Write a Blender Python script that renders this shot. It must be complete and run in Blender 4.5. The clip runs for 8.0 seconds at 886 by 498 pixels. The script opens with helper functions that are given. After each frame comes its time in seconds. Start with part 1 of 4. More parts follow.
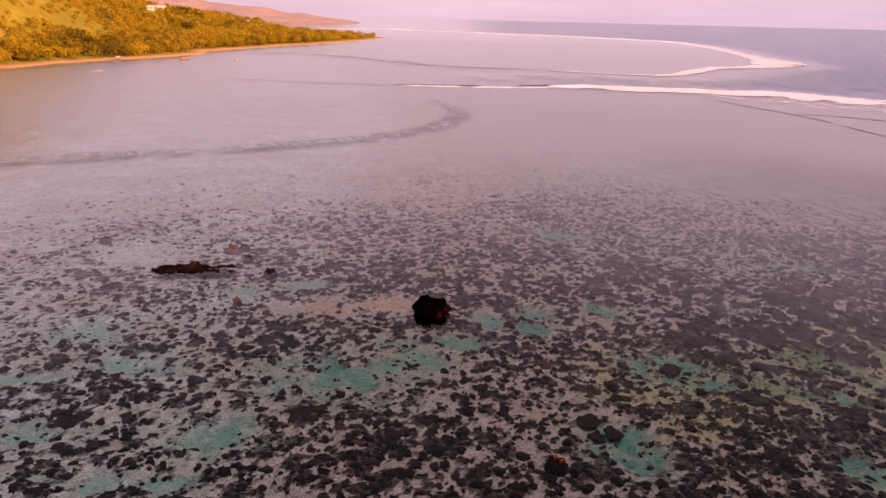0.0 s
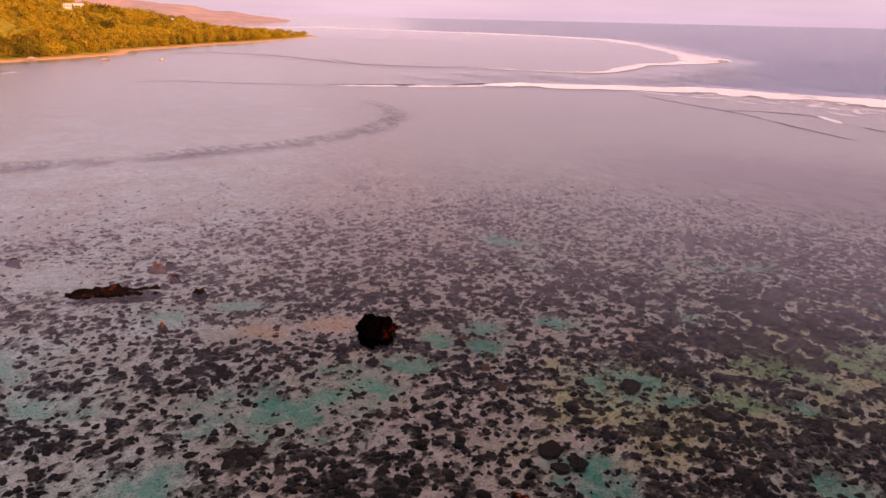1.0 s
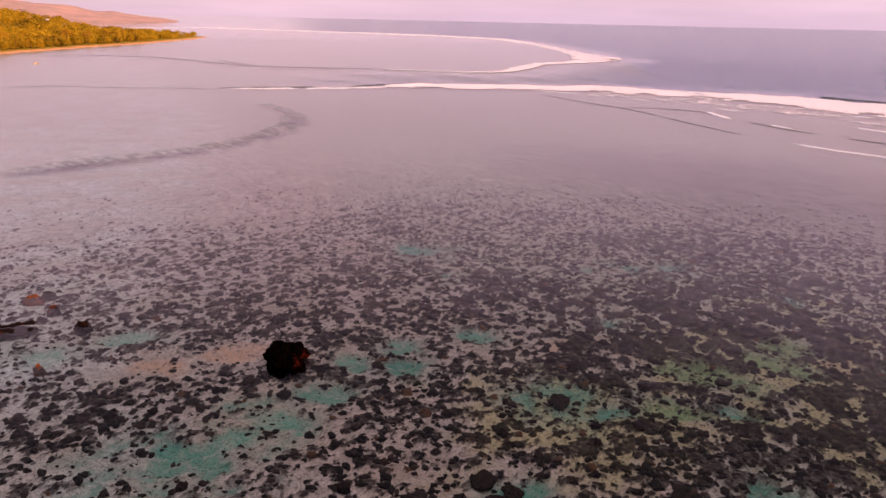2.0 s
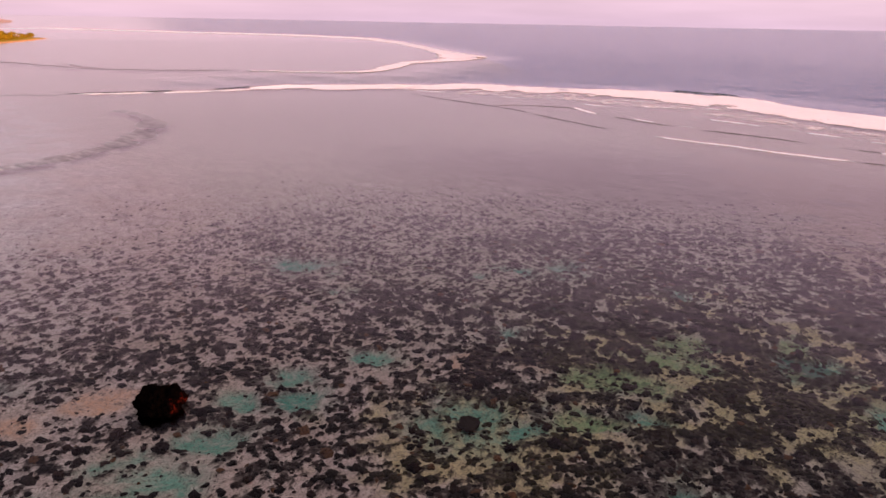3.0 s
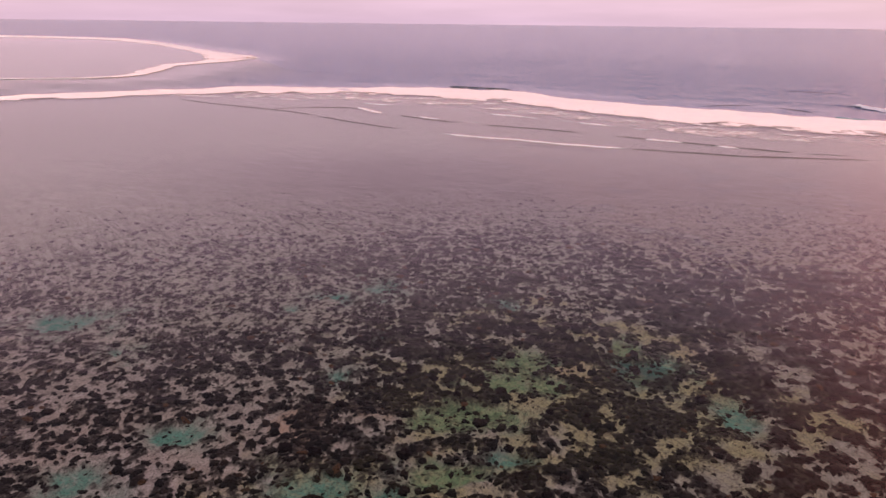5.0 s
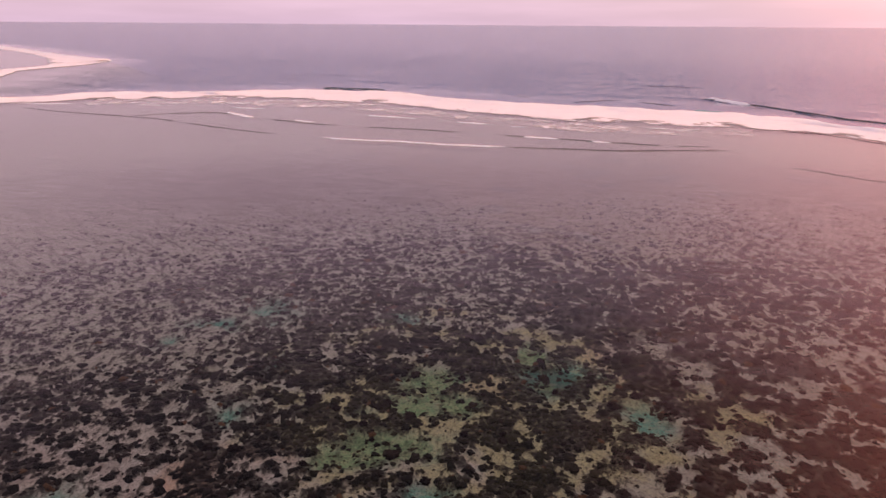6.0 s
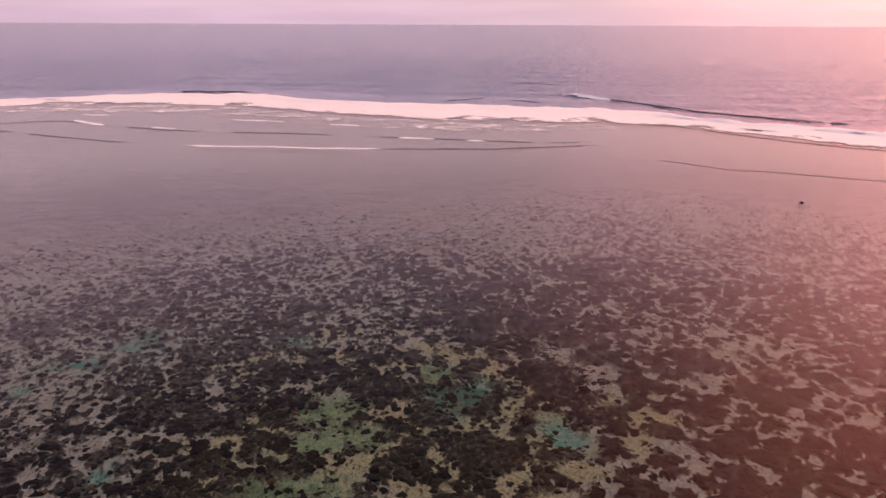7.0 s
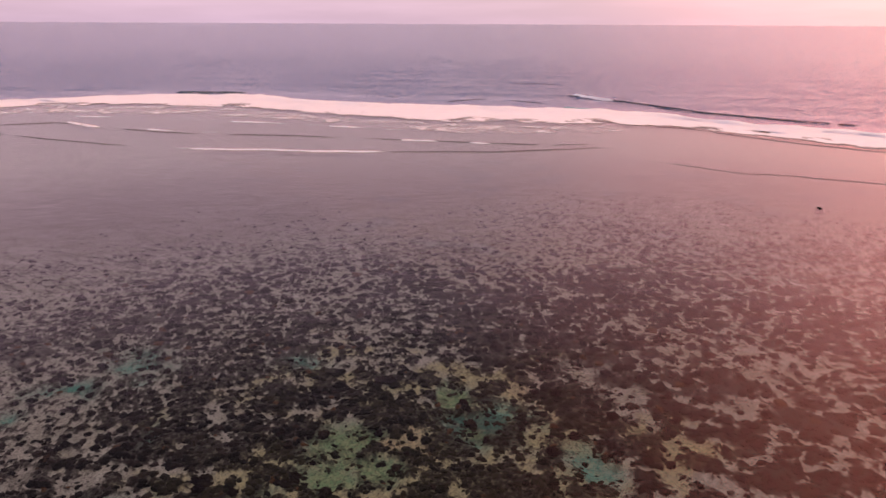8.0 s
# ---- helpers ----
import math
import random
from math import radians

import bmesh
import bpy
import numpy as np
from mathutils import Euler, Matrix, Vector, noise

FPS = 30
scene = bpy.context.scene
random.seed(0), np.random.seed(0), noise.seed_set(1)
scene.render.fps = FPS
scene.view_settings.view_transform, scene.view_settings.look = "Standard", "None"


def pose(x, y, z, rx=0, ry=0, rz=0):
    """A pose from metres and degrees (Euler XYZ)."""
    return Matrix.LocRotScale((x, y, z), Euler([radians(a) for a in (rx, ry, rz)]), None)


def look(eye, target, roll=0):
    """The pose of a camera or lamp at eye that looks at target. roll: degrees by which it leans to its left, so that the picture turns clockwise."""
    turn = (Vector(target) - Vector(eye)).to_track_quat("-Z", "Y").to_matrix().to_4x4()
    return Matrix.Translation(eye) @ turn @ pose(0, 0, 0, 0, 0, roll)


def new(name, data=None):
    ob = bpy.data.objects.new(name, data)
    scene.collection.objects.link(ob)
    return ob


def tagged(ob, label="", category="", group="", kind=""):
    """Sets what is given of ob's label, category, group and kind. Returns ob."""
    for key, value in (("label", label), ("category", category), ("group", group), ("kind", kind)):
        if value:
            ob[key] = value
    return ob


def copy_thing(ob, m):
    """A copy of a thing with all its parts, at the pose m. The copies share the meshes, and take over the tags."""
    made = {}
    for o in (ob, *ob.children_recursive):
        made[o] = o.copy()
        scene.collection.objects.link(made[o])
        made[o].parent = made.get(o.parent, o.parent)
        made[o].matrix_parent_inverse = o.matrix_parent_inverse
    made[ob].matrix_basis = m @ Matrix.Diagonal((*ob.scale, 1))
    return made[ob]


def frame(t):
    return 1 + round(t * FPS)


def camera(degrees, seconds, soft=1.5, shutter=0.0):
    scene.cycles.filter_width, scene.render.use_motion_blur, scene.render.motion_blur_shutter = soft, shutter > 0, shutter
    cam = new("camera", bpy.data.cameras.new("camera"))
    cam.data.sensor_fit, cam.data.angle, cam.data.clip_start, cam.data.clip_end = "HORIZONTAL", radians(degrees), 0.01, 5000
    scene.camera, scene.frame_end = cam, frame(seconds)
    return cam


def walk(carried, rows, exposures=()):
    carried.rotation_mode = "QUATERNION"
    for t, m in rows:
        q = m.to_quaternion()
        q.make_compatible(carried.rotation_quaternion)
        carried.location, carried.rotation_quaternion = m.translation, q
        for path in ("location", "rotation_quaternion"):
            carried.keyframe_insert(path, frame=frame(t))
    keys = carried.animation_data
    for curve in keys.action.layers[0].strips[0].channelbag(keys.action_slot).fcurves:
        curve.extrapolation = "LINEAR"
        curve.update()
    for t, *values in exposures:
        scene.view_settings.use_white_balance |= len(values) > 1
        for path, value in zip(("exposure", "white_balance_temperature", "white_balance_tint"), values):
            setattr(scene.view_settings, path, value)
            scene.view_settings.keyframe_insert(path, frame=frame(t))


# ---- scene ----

# ---------------------------------------------------------------- camera and its flight
cam = camera(63.6, 8.0, soft=1.5)
PATH = [
    (0, (0.09, -0.50, 29.91), (0.127, 18.534, 23.761), 1.42),
    (0.5, (-0.17, 2.02, 29.99), (0.651, 21.034, 23.833), 1.36),
    (1, (-0.43, 4.51, 30.00), (1.320, 23.461, 23.838), 1.32),
    (1.5, (-0.62, 6.72, 30.03), (2.271, 25.534, 23.893), 1.30),
    (3, (-0.61, 14.33, 29.96), (7.007, 31.801, 23.899), 1.08),
    (3.5, (-0.23, 16.82, 29.96), (8.834, 33.585, 23.903), 0.98),
    (4, (0.22, 19.22, 29.97), (10.432, 35.323, 23.933), 0.90),
    (4.5, (0.84, 21.57, 29.99), (12.200, 36.875, 23.956), 0.80),
    (6, (3.70, 28.02, 30.01), (18.557, 39.977, 23.999), 0.42),
    (6.5, (4.98, 30.15, 29.98), (20.961, 40.559, 23.965), 0.34),
    (7, (6.34, 32.18, 30.00), (23.137, 41.208, 23.985), 0.28),
    (7.5, (7.82, 34.02, 30.05), (24.629, 43.011, 24.024), 0.27),
    (8, (9.33, 35.86, 30.09), (26.171, 44.796, 24.058), 0.28),
]
walk(cam, [(t, look(eye, target, roll)) for t, eye, target, roll in PATH], exposures=[(0, 0.08), (3.5, 0.06), (7, -0.07), (8, -0.09)])

# ---------------------------------------------------------------- sky and sun
SUN_YAW, SUN_UP = -122.0, 13.0          # degrees: yaw to the left of +y, height over the horizon
sun_dir = Vector((-math.sin(radians(SUN_YAW)) * math.cos(radians(SUN_UP)),
                  math.cos(radians(SUN_YAW)) * math.cos(radians(SUN_UP)), math.sin(radians(SUN_UP))))
lamp = bpy.data.lights.new("sun", "SUN")
lamp.energy, lamp.angle, lamp.color = 5.0, radians(0.6), (1.0, 0.52, 0.27)
sun = new("sun", lamp)
sun.matrix_world = look((0, 0, 200), Vector((0, 0, 200)) - sun_dir)


def build_world():
    world = bpy.data.worlds.new("dusk_sky")
    scene.world = world
    world.use_nodes = True
    nt = world.node_tree
    nt.nodes.clear()
    N, K = nt.nodes.new, nt.links.new
    out, bg = N("ShaderNodeOutputWorld"), N("ShaderNodeBackground")
    sky = N("ShaderNodeTexSky")
    sky.sky_type, sky.sun_disc = "NISHITA", False
    sky.sun_elevation, sky.sun_rotation = radians(SUN_UP), radians(-SUN_YAW)
    tc, sep = N("ShaderNodeTexCoord"), N("ShaderNodeSeparateXYZ")
    K(tc.outputs["Generated"], sep.inputs[0])
    ramp = N("ShaderNodeValToRGB")
    stops = ((0.0, (0.76, 0.50, 0.64)), (0.05, (0.80, 0.51, 0.62)), (0.16, (0.82, 0.51, 0.61)), (0.27, (0.74, 0.45, 0.55)),
             (0.36, (0.50, 0.305, 0.37)), (0.46, (0.16, 0.10, 0.12)), (0.64, (0.065, 0.045, 0.054)), (0.80, (0.10, 0.075, 0.085)), (1.0, (2.7, 2.1, 2.3)))
    for n, (at, c) in enumerate(stops):
        e = ramp.color_ramp.elements[n] if n < 2 else ramp.color_ramp.elements.new(at)
        e.position, e.color = at, (*c, 1)
    K(sep.outputs["Z"], ramp.inputs[0])
    # the warm side of the sky by the low sun, raised to redden reflections
    dot = N("ShaderNodeVectorMath")
    dot.operation = "DOT_PRODUCT"
    dot.inputs[1].default_value = (sun_dir + Vector((0.14, 0.16, 0.22))).normalized()
    K(tc.outputs["Generated"], dot.inputs[0])
    warm = N("ShaderNodeMapRange")
    warm.interpolation_type = "SMOOTHSTEP"
    warm.inputs["From Min"].default_value, warm.inputs["From Max"].default_value = 0.70, 1.0
    K(dot.outputs["Value"], warm.inputs["Value"])
    glow = N("ShaderNodeMix")
    glow.data_type, glow.blend_type = "RGBA", "ADD"
    glow.inputs[7].default_value = (0.74, 0.16, 0.08, 1)
    K(warm.outputs[0], glow.inputs[0])
    K(ramp.outputs[0], glow.inputs[6])
    # the cooler, lilac stretch of sky between the coast and the sun
    away_dot = N("ShaderNodeVectorMath")
    away_dot.operation = "DOT_PRODUCT"
    away_dot.inputs[1].default_value = Vector((0.58, 0.78, 0.16)).normalized()
    K(tc.outputs["Generated"], away_dot.inputs[0])
    cool = N("ShaderNodeMapRange")
    cool.interpolation_type = "SMOOTHSTEP"
    cool.inputs["From Min"].default_value, cool.inputs["From Max"].default_value = 0.80, 0.99
    K(away_dot.outputs["Value"], cool.inputs["Value"])
    lilac = N("ShaderNodeMix")
    lilac.data_type, lilac.blend_type = "RGBA", "MULTIPLY"
    lilac.inputs[7].default_value = (0.96, 0.99, 1.03, 1)
    K(cool.outputs[0], lilac.inputs[0])
    K(glow.outputs[2], lilac.inputs[6])
    # added red glow high by the sun, out of view, standing in for glare
    high = N("ShaderNodeVectorMath")
    high.operation = "DOT_PRODUCT"
    high.inputs[1].default_value = Vector((0.70, -0.42, 0.52)).normalized()
    K(tc.outputs["Generated"], high.inputs[0])
    veil = N("ShaderNodeMapRange")
    veil.interpolation_type = "SMOOTHSTEP"
    veil.inputs["From Min"].default_value, veil.inputs["From Max"].default_value = 0.77, 1.0
    K(high.outputs["Value"], veil.inputs["Value"])
    lit = N("ShaderNodeMix")
    lit.data_type, lit.blend_type = "RGBA", "ADD"
    lit.inputs[7].default_value = (1.45, 0.36, 0.24, 1)
    K(veil.outputs[0], lit.inputs[0])
    K(lilac.outputs[2], lit.inputs[6])
    # thin cloud banks
    mp, nz = N("ShaderNodeMapping"), N("ShaderNodeTexNoise")
    mp.inputs["Scale"].default_value = (3, 3, 26)
    nz.inputs["Scale"].default_value, nz.inputs["Detail"].default_value = 1.6, 5
    K(tc.outputs["Generated"], mp.inputs[0])
    K(mp.outputs[0], nz.inputs["Vector"])
    cr = N("ShaderNodeMapRange")
    for k, v in (("From Min", 0.35), ("From Max", 0.7), ("To Min", 0.93), ("To Max", 1.08)):
        cr.inputs[k].default_value = v
    K(nz.outputs["Fac"], cr.inputs["Value"])
    mul = N("ShaderNodeVectorMath")
    mul.operation = "SCALE"
    K(lit.outputs[2], mul.inputs[0])
    K(cr.outputs[0], mul.inputs["Scale"])
    add = N("ShaderNodeMix")
    add.data_type, add.blend_type = "RGBA", "ADD"
    add.inputs[0].default_value = 0.02
    K(mul.outputs[0], add.inputs[6])
    K(sky.outputs[0], add.inputs[7])
    K(add.outputs[2], bg.inputs["Color"])
    bg.inputs["Strength"].default_value = 1.0
    K(bg.outputs[0], out.inputs[0])


build_world()


# ---------------------------------------------------------------- materials
class Mat:
    """A node material with short ways to add nodes."""

    def __init__(self, name):
        self.m = bpy.data.materials.new(name)
        self.m.use_nodes = True
        self.nt = self.m.node_tree
        self.nt.nodes.clear()
        self.out = self.nt.nodes.new("ShaderNodeOutputMaterial")
        self.pos = self.nt.nodes.new("ShaderNodeNewGeometry")

    def link(self, a, b):
        self.nt.links.new(a, b)

    def node(self, kind, **values):
        n = self.nt.nodes.new("ShaderNode" + kind)
        for k, v in values.items():
            k = k.replace("_", " ")
            if isinstance(v, bpy.types.NodeSocket):
                self.link(v, n.inputs[k])
            else:
                n.inputs[k].default_value = v
        return n

    def noise(self, scale, detail=4, rough=0.6, stretch=None, warp=0.0):
        at = self.pos.outputs["Position"]
        if stretch:
            turn = self.node("Mapping", Vector=at, Scale=stretch[0], Rotation=(0, 0, radians(stretch[1])))
            turn.vector_type = "TEXTURE"
            at = turn.outputs[0]
        return self.node("TexNoise", Vector=at, Scale=scale, Detail=detail, Roughness=rough, Distortion=warp).outputs["Fac"]

    def span(self, value, a, b, lo=0.0, hi=1.0):
        n = self.node("MapRange", Value=value)
        n.inputs["From Min"].default_value, n.inputs["From Max"].default_value = a, b
        n.inputs["To Min"].default_value, n.inputs["To Max"].default_value = lo, hi
        return n.outputs[0]

    def mix(self, fac, a, b, how="MIX"):
        n = self.nt.nodes.new("ShaderNodeMix")
        n.data_type, n.blend_type = "RGBA", how
        for k, v in ((0, fac), (6, a), (7, b)):
            if isinstance(v, bpy.types.NodeSocket):
                self.link(v, n.inputs[k])
            else:
                n.inputs[k].default_value = (*v, 1) if isinstance(v, tuple) else v
        return n.outputs[2]

    def math(self, how, a, b):
        n = self.nt.nodes.new("ShaderNodeMath")
        n.operation = how
        for k, v in enumerate((a, b)):
            if isinstance(v, bpy.types.NodeSocket):
                self.link(v, n.inputs[k])
            else:
                n.inputs[k].default_value = v
        return n.outputs[0]

    def attr(self, name):
        n = self.nt.nodes.new("ShaderNodeAttribute")
        n.attribute_name = name
        return n.outputs["Fac"]

    def bump(self, height, strength=0.4, distance=0.1):
        return self.node("Bump", Height=height, Strength=strength, Distance=distance).outputs[0]

    def surface(self, color, rough=0.8, normal=None, spec=0.3):
        b = self.node("BsdfPrincipled")
        for k, v in (("Base Color", color), ("Roughness", rough), ("Normal", normal), ("Specular IOR Level", spec)):
            if v is None:
                continue
            if isinstance(v, bpy.types.NodeSocket):
                self.link(v, b.inputs[k])
            else:
                b.inputs[k].default_value = (*v, 1) if isinstance(v, tuple) else v
        self.link(b.outputs[0], self.out.inputs[0])
        return self.m


def torn(self, color, rough, normal, grain):
    """A surface that frays out where its mesh says it thins."""
    b = self.node("BsdfPrincipled", Roughness=rough)
    self.link(color, b.inputs["Base Color"])
    self.link(normal, b.inputs["Normal"])
    gap, mixer = self.node("BsdfTransparent"), self.node("MixShader")
    self.link(self.span(self.math("SUBTRACT", grain, self.span(self.attr("thin"), 0, 1, 0.05, 0.75)), -0.10, 0.12), mixer.inputs[0])
    self.link(gap.outputs[0], mixer.inputs[1])
    self.link(b.outputs[0], mixer.inputs[2])
    self.link(mixer.outputs[0], self.out.inputs[0])
    return self.m


Mat.torn = torn


def mat_seabed():
    m = Mat("coral_sand_seabed")
    fine, mid, wide = m.noise(2.3, 7, 0.78, warp=0.4), m.noise(0.75, 5, 0.65, warp=1.0), m.noise(0.11, 3, 0.5)
    c = m.mix(m.span(mid, 0.36, 0.64), m.mix(m.attr("pale"), (0.58, 0.50, 0.465), (0.70, 0.74, 0.73)), m.mix(m.attr("pale"), (0.31, 0.262, 0.245), (0.41, 0.42, 0.415)))
    c = m.mix(m.span(wide, 0.35, 0.65), c, m.mix(0.5, c, (0.42, 0.34, 0.27)))
    c = m.mix(m.math("MULTIPLY", m.attr("east"), 0.85), c, m.mix(m.span(mid, 0.3, 0.7), (0.46, 0.445, 0.37), (0.27, 0.26, 0.215)))
    c = m.mix(m.attr("brown"), c, m.mix(mid, (0.15, 0.105, 0.102), (0.075, 0.053, 0.052)))
    # reddish reef ground, its tint partly painted in for sun flare
    c = m.mix(m.math("MULTIPLY", m.attr("red"), 0.22), c, (0.42, 0.25, 0.15))
    pool = m.attr("pool")
    c = m.mix(m.math("MULTIPLY", m.attr("olive"), 0.62), c, m.mix(m.span(fine, 0.4, 0.6), (0.52, 0.47, 0.20), (0.23, 0.22, 0.09)))
    c = m.mix(m.math("MULTIPLY", m.attr("tan"), m.span(fine, 0.38, 0.56, 0.95, 0.35)), c, (0.60, 0.37, 0.24))
    pool = m.math("MULTIPLY", pool, m.span(m.math("ADD", m.math("MULTIPLY", mid, 0.6), m.math("MULTIPLY", fine, 0.4)), 0.36, 0.56, 0.35, 1.0))
    c = m.mix(pool, c, m.mix(m.attr("green"), m.mix(m.attr("pale"), m.mix(m.span(wide, 0.38, 0.62), (0.04, 0.23, 0.175), (0.16, 0.36, 0.28)), (0.27, 0.47, 0.41)), (0.17, 0.30, 0.15)))
    # rubble and turf between the heads
    turf = m.math("MULTIPLY", m.span(m.math("ADD", m.math("MULTIPLY", fine, 0.95), m.math("MULTIPLY", m.attr("cover"), 0.14)), 0.54, 0.62), m.span(pool, 0, 1, 0.85, 0.4))
    c = m.mix(turf, c, m.mix(m.attr("red"), (0.012, 0.009, 0.008), (0.032, 0.007, 0.005)))
    c = m.mix(m.span(m.noise(6.5, 5, 0.75), 0.49, 0.62, 0, 0.75), c, (0.06, 0.048, 0.044))
    c = m.mix(m.span(m.attr("cover"), 0.3, 0.9, 0, 0.7), c, m.mix(m.attr("red"), (0.022, 0.017, 0.015), (0.032, 0.013, 0.010)))
    # dark bed band stands in for ruffled water mirroring darker sky
    c = m.mix(m.attr("ripple_dark"), c, (0.02, 0.016, 0.018))
    c = m.mix(m.attr("deep"), c, (0.028, 0.105, 0.27))
    return m.surface(c, 0.9, m.bump(fine, 0.5, 0.15), 0.1)


def mat_coral():
    m = Mat("living_coral")
    each = m.pos.outputs["Random Per Island"]
    c = m.mix(m.math("POWER", each, 2.5), (0.0025, 0.002, 0.0019), (0.038, 0.026, 0.022))
    c = m.mix(m.attr("red"), c, m.mix(m.math("POWER", each, 2.0), (0.007, 0.003, 0.0025), (0.060, 0.016, 0.010)))
    c = m.mix(m.attr("olive"), c, m.mix(each, (0.007, 0.006, 0.004), (0.036, 0.031, 0.014)))
    rare = m.span(each, 0.975, 0.985)
    c = m.mix(rare, c, (0.11, 0.055, 0.025))
    grain = m.noise(7.0, 5, 0.75)
    c = m.mix(m.span(grain, 0.52, 0.66, 0, 0.42), c, (0.075, 0.058, 0.050))
    c = m.mix(m.span(grain, 0.46, 0.38, 0, 0.9), c, (0.002, 0.0016, 0.0015))
    return m.surface(c, 0.85, m.bump(grain, 0.8, 0.12), 0.15)


def mat_water():
    m = Mat("sea_water")
    open_sea = m.attr("open")
    small = m.noise(1.6, 4, 0.6, ((2.2, 1, 1), 145))
    swell = m.noise(0.10, 6, 0.62, ((3.2, 1, 1), 115), 0.3)
    chop = m.noise(0.35, 4, 0.6, ((2.8, 1, 1), 140))
    h = m.math("ADD", m.math("ADD", m.math("MULTIPLY", small, 0.012), m.math("MULTIPLY", chop, 0.04)), m.math("MULTIPLY", open_sea, m.math("ADD", m.math("MULTIPLY", swell, 0.8), m.math("MULTIPLY", chop, 0.4))))
    nrm = m.bump(h, 1.0, 1.0)
    # wave slopes, kept at full strength however far off
    crest = m.node("Mapping", Vector=m.pos.outputs["Position"], Scale=(3.4, 1, 1), Rotation=(0, 0, radians(116)))
    crest.vector_type = "TEXTURE"
    slopes = m.node("TexNoise", Vector=crest.outputs[0], Scale=0.75, Detail=7, Roughness=0.66, Distortion=0.3)
    tilt = m.node("VectorMath")
    tilt.operation = "SUBTRACT"
    m.link(slopes.outputs["Color"], tilt.inputs[0])
    tilt.inputs[1].default_value = (0.5, 0.5, 0.5)
    sized = m.node("VectorMath")
    sized.operation = "SCALE"
    m.link(tilt.outputs[0], sized.inputs[0])
    gusts = m.span(m.noise(0.022, 4, 0.6, ((5, 1, 1), 112), 0.5), 0.3, 0.7, 0.75, 1.2)
    power = m.math("ADD", m.span(open_sea, 0, 1, 0.16, 1.15), m.math("MULTIPLY", m.attr("ruffled"), 0.34))
    m.link(m.math("MULTIPLY", gusts, power), sized.inputs["Scale"])
    flat = m.node("VectorMath")
    flat.operation = "MULTIPLY"
    m.link(sized.outputs[0], flat.inputs[0])
    flat.inputs[1].default_value = (1, 1, 0.2)
    both = m.node("VectorMath")
    m.link(flat.outputs[0], both.inputs[0])
    m.link(nrm, both.inputs[1])
    unit = m.node("VectorMath")
    unit.operation = "NORMALIZE"
    m.link(both.outputs[0], unit.inputs[0])
    nrm = unit.outputs[0]
    clear = m.node("BsdfTransparent", Color=(0.93, 0.985, 0.97, 1))
    gloss = m.node("BsdfGlossy", Color=(1, 1, 1, 1), Normal=nrm)
    m.link(m.math("ADD", m.math("MULTIPLY", m.attr("ruffled"), 0.25), m.math("ADD", m.span(open_sea, 0, 1, 0.05, 0.12), m.math("MULTIPLY", m.attr("breeze"), 0.19))), gloss.inputs["Roughness"])
    fres = m.node("Fresnel", IOR=1.333, Normal=nrm)
    mixer = m.node("MixShader")
    m.link(fres.outputs[0], mixer.inputs[0])
    m.link(clear.outputs[0], mixer.inputs[1])
    m.link(gloss.outputs[0], mixer.inputs[2])
    m.link(mixer.outputs[0], m.out.inputs[0])
    return m.m


def mat_wave():
    m = Mat("steep_wave_water")
    n = m.noise(0.8, 4, 0.6, ((2, 1, 1), 116))
    return m.torn(m.mix(m.span(n, 0.3, 0.7), (0.022, 0.035, 0.045), (0.06, 0.075, 0.085)), 0.18, m.bump(n, 0.6, 0.3), n)


def mat_teal():
    m = Mat("thin_teal_wave_water")
    n = m.noise(0.8, 4, 0.6, ((2, 1, 1), 116))
    return m.torn(m.mix(m.span(n, 0.3, 0.7), (0.16, 0.36, 0.40), (0.42, 0.56, 0.60)), 0.3, m.bump(n, 0.6, 0.3), n)


def mat_ripple():
    m = Mat("brown_ripple_front")
    n = m.noise(0.9, 4, 0.6, ((2, 1, 1), 110))
    return m.torn(m.mix(m.span(n, 0.3, 0.7), (0.10, 0.078, 0.085), (0.24, 0.185, 0.195)), 0.3, m.bump(n, 0.5, 0.2), n)


def mat_foam():
    m = Mat("sea_foam")
    fine, wide = m.noise(0.55, 6, 0.68, ((2.2, 1, 1), 116), 0.6), m.noise(0.09, 5, 0.6, None, 0.8)
    c = m.mix(m.span(fine, 0.3, 0.7), (0.92, 0.96, 1.0), (0.79, 0.85, 0.94))
    b = m.node("BsdfPrincipled", Roughness=0.85)
    m.link(c, b.inputs["Base Color"])
    m.link(m.bump(fine, 0.7, 0.5), b.inputs["Normal"])
    gap = m.node("BsdfTransparent")
    # lacing: the sheet tears where it thins out
    thin = m.attr("thin")
    tear = m.math("ADD", m.math("MULTIPLY", fine, 0.5), m.math("MULTIPLY", wide, 0.5))
    alpha = m.span(m.math("SUBTRACT", tear, m.span(thin, 0, 1, 0.10, 0.72)), -0.07, 0.10)
    mixer = m.node("MixShader")
    m.link(alpha, mixer.inputs[0])
    m.link(gap.outputs[0], mixer.inputs[1])
    m.link(b.outputs[0], mixer.inputs[2])
    m.link(mixer.outputs[0], m.out.inputs[0])
    return m.m


def mat_rock(name, dark, light, rust, rust_at):
    m = Mat(name)
    a, b = m.noise(1.1, 6, 0.7, warp=0.5), m.noise(5.0, 5, 0.7)
    c = m.mix(m.span(b, 0.4, 0.7), dark, light)
    c = m.mix(m.span(a, rust_at, rust_at + 0.07), c, rust)
    return m.surface(c, 0.95, m.bump(b, 1.0, 0.2), 0.0)


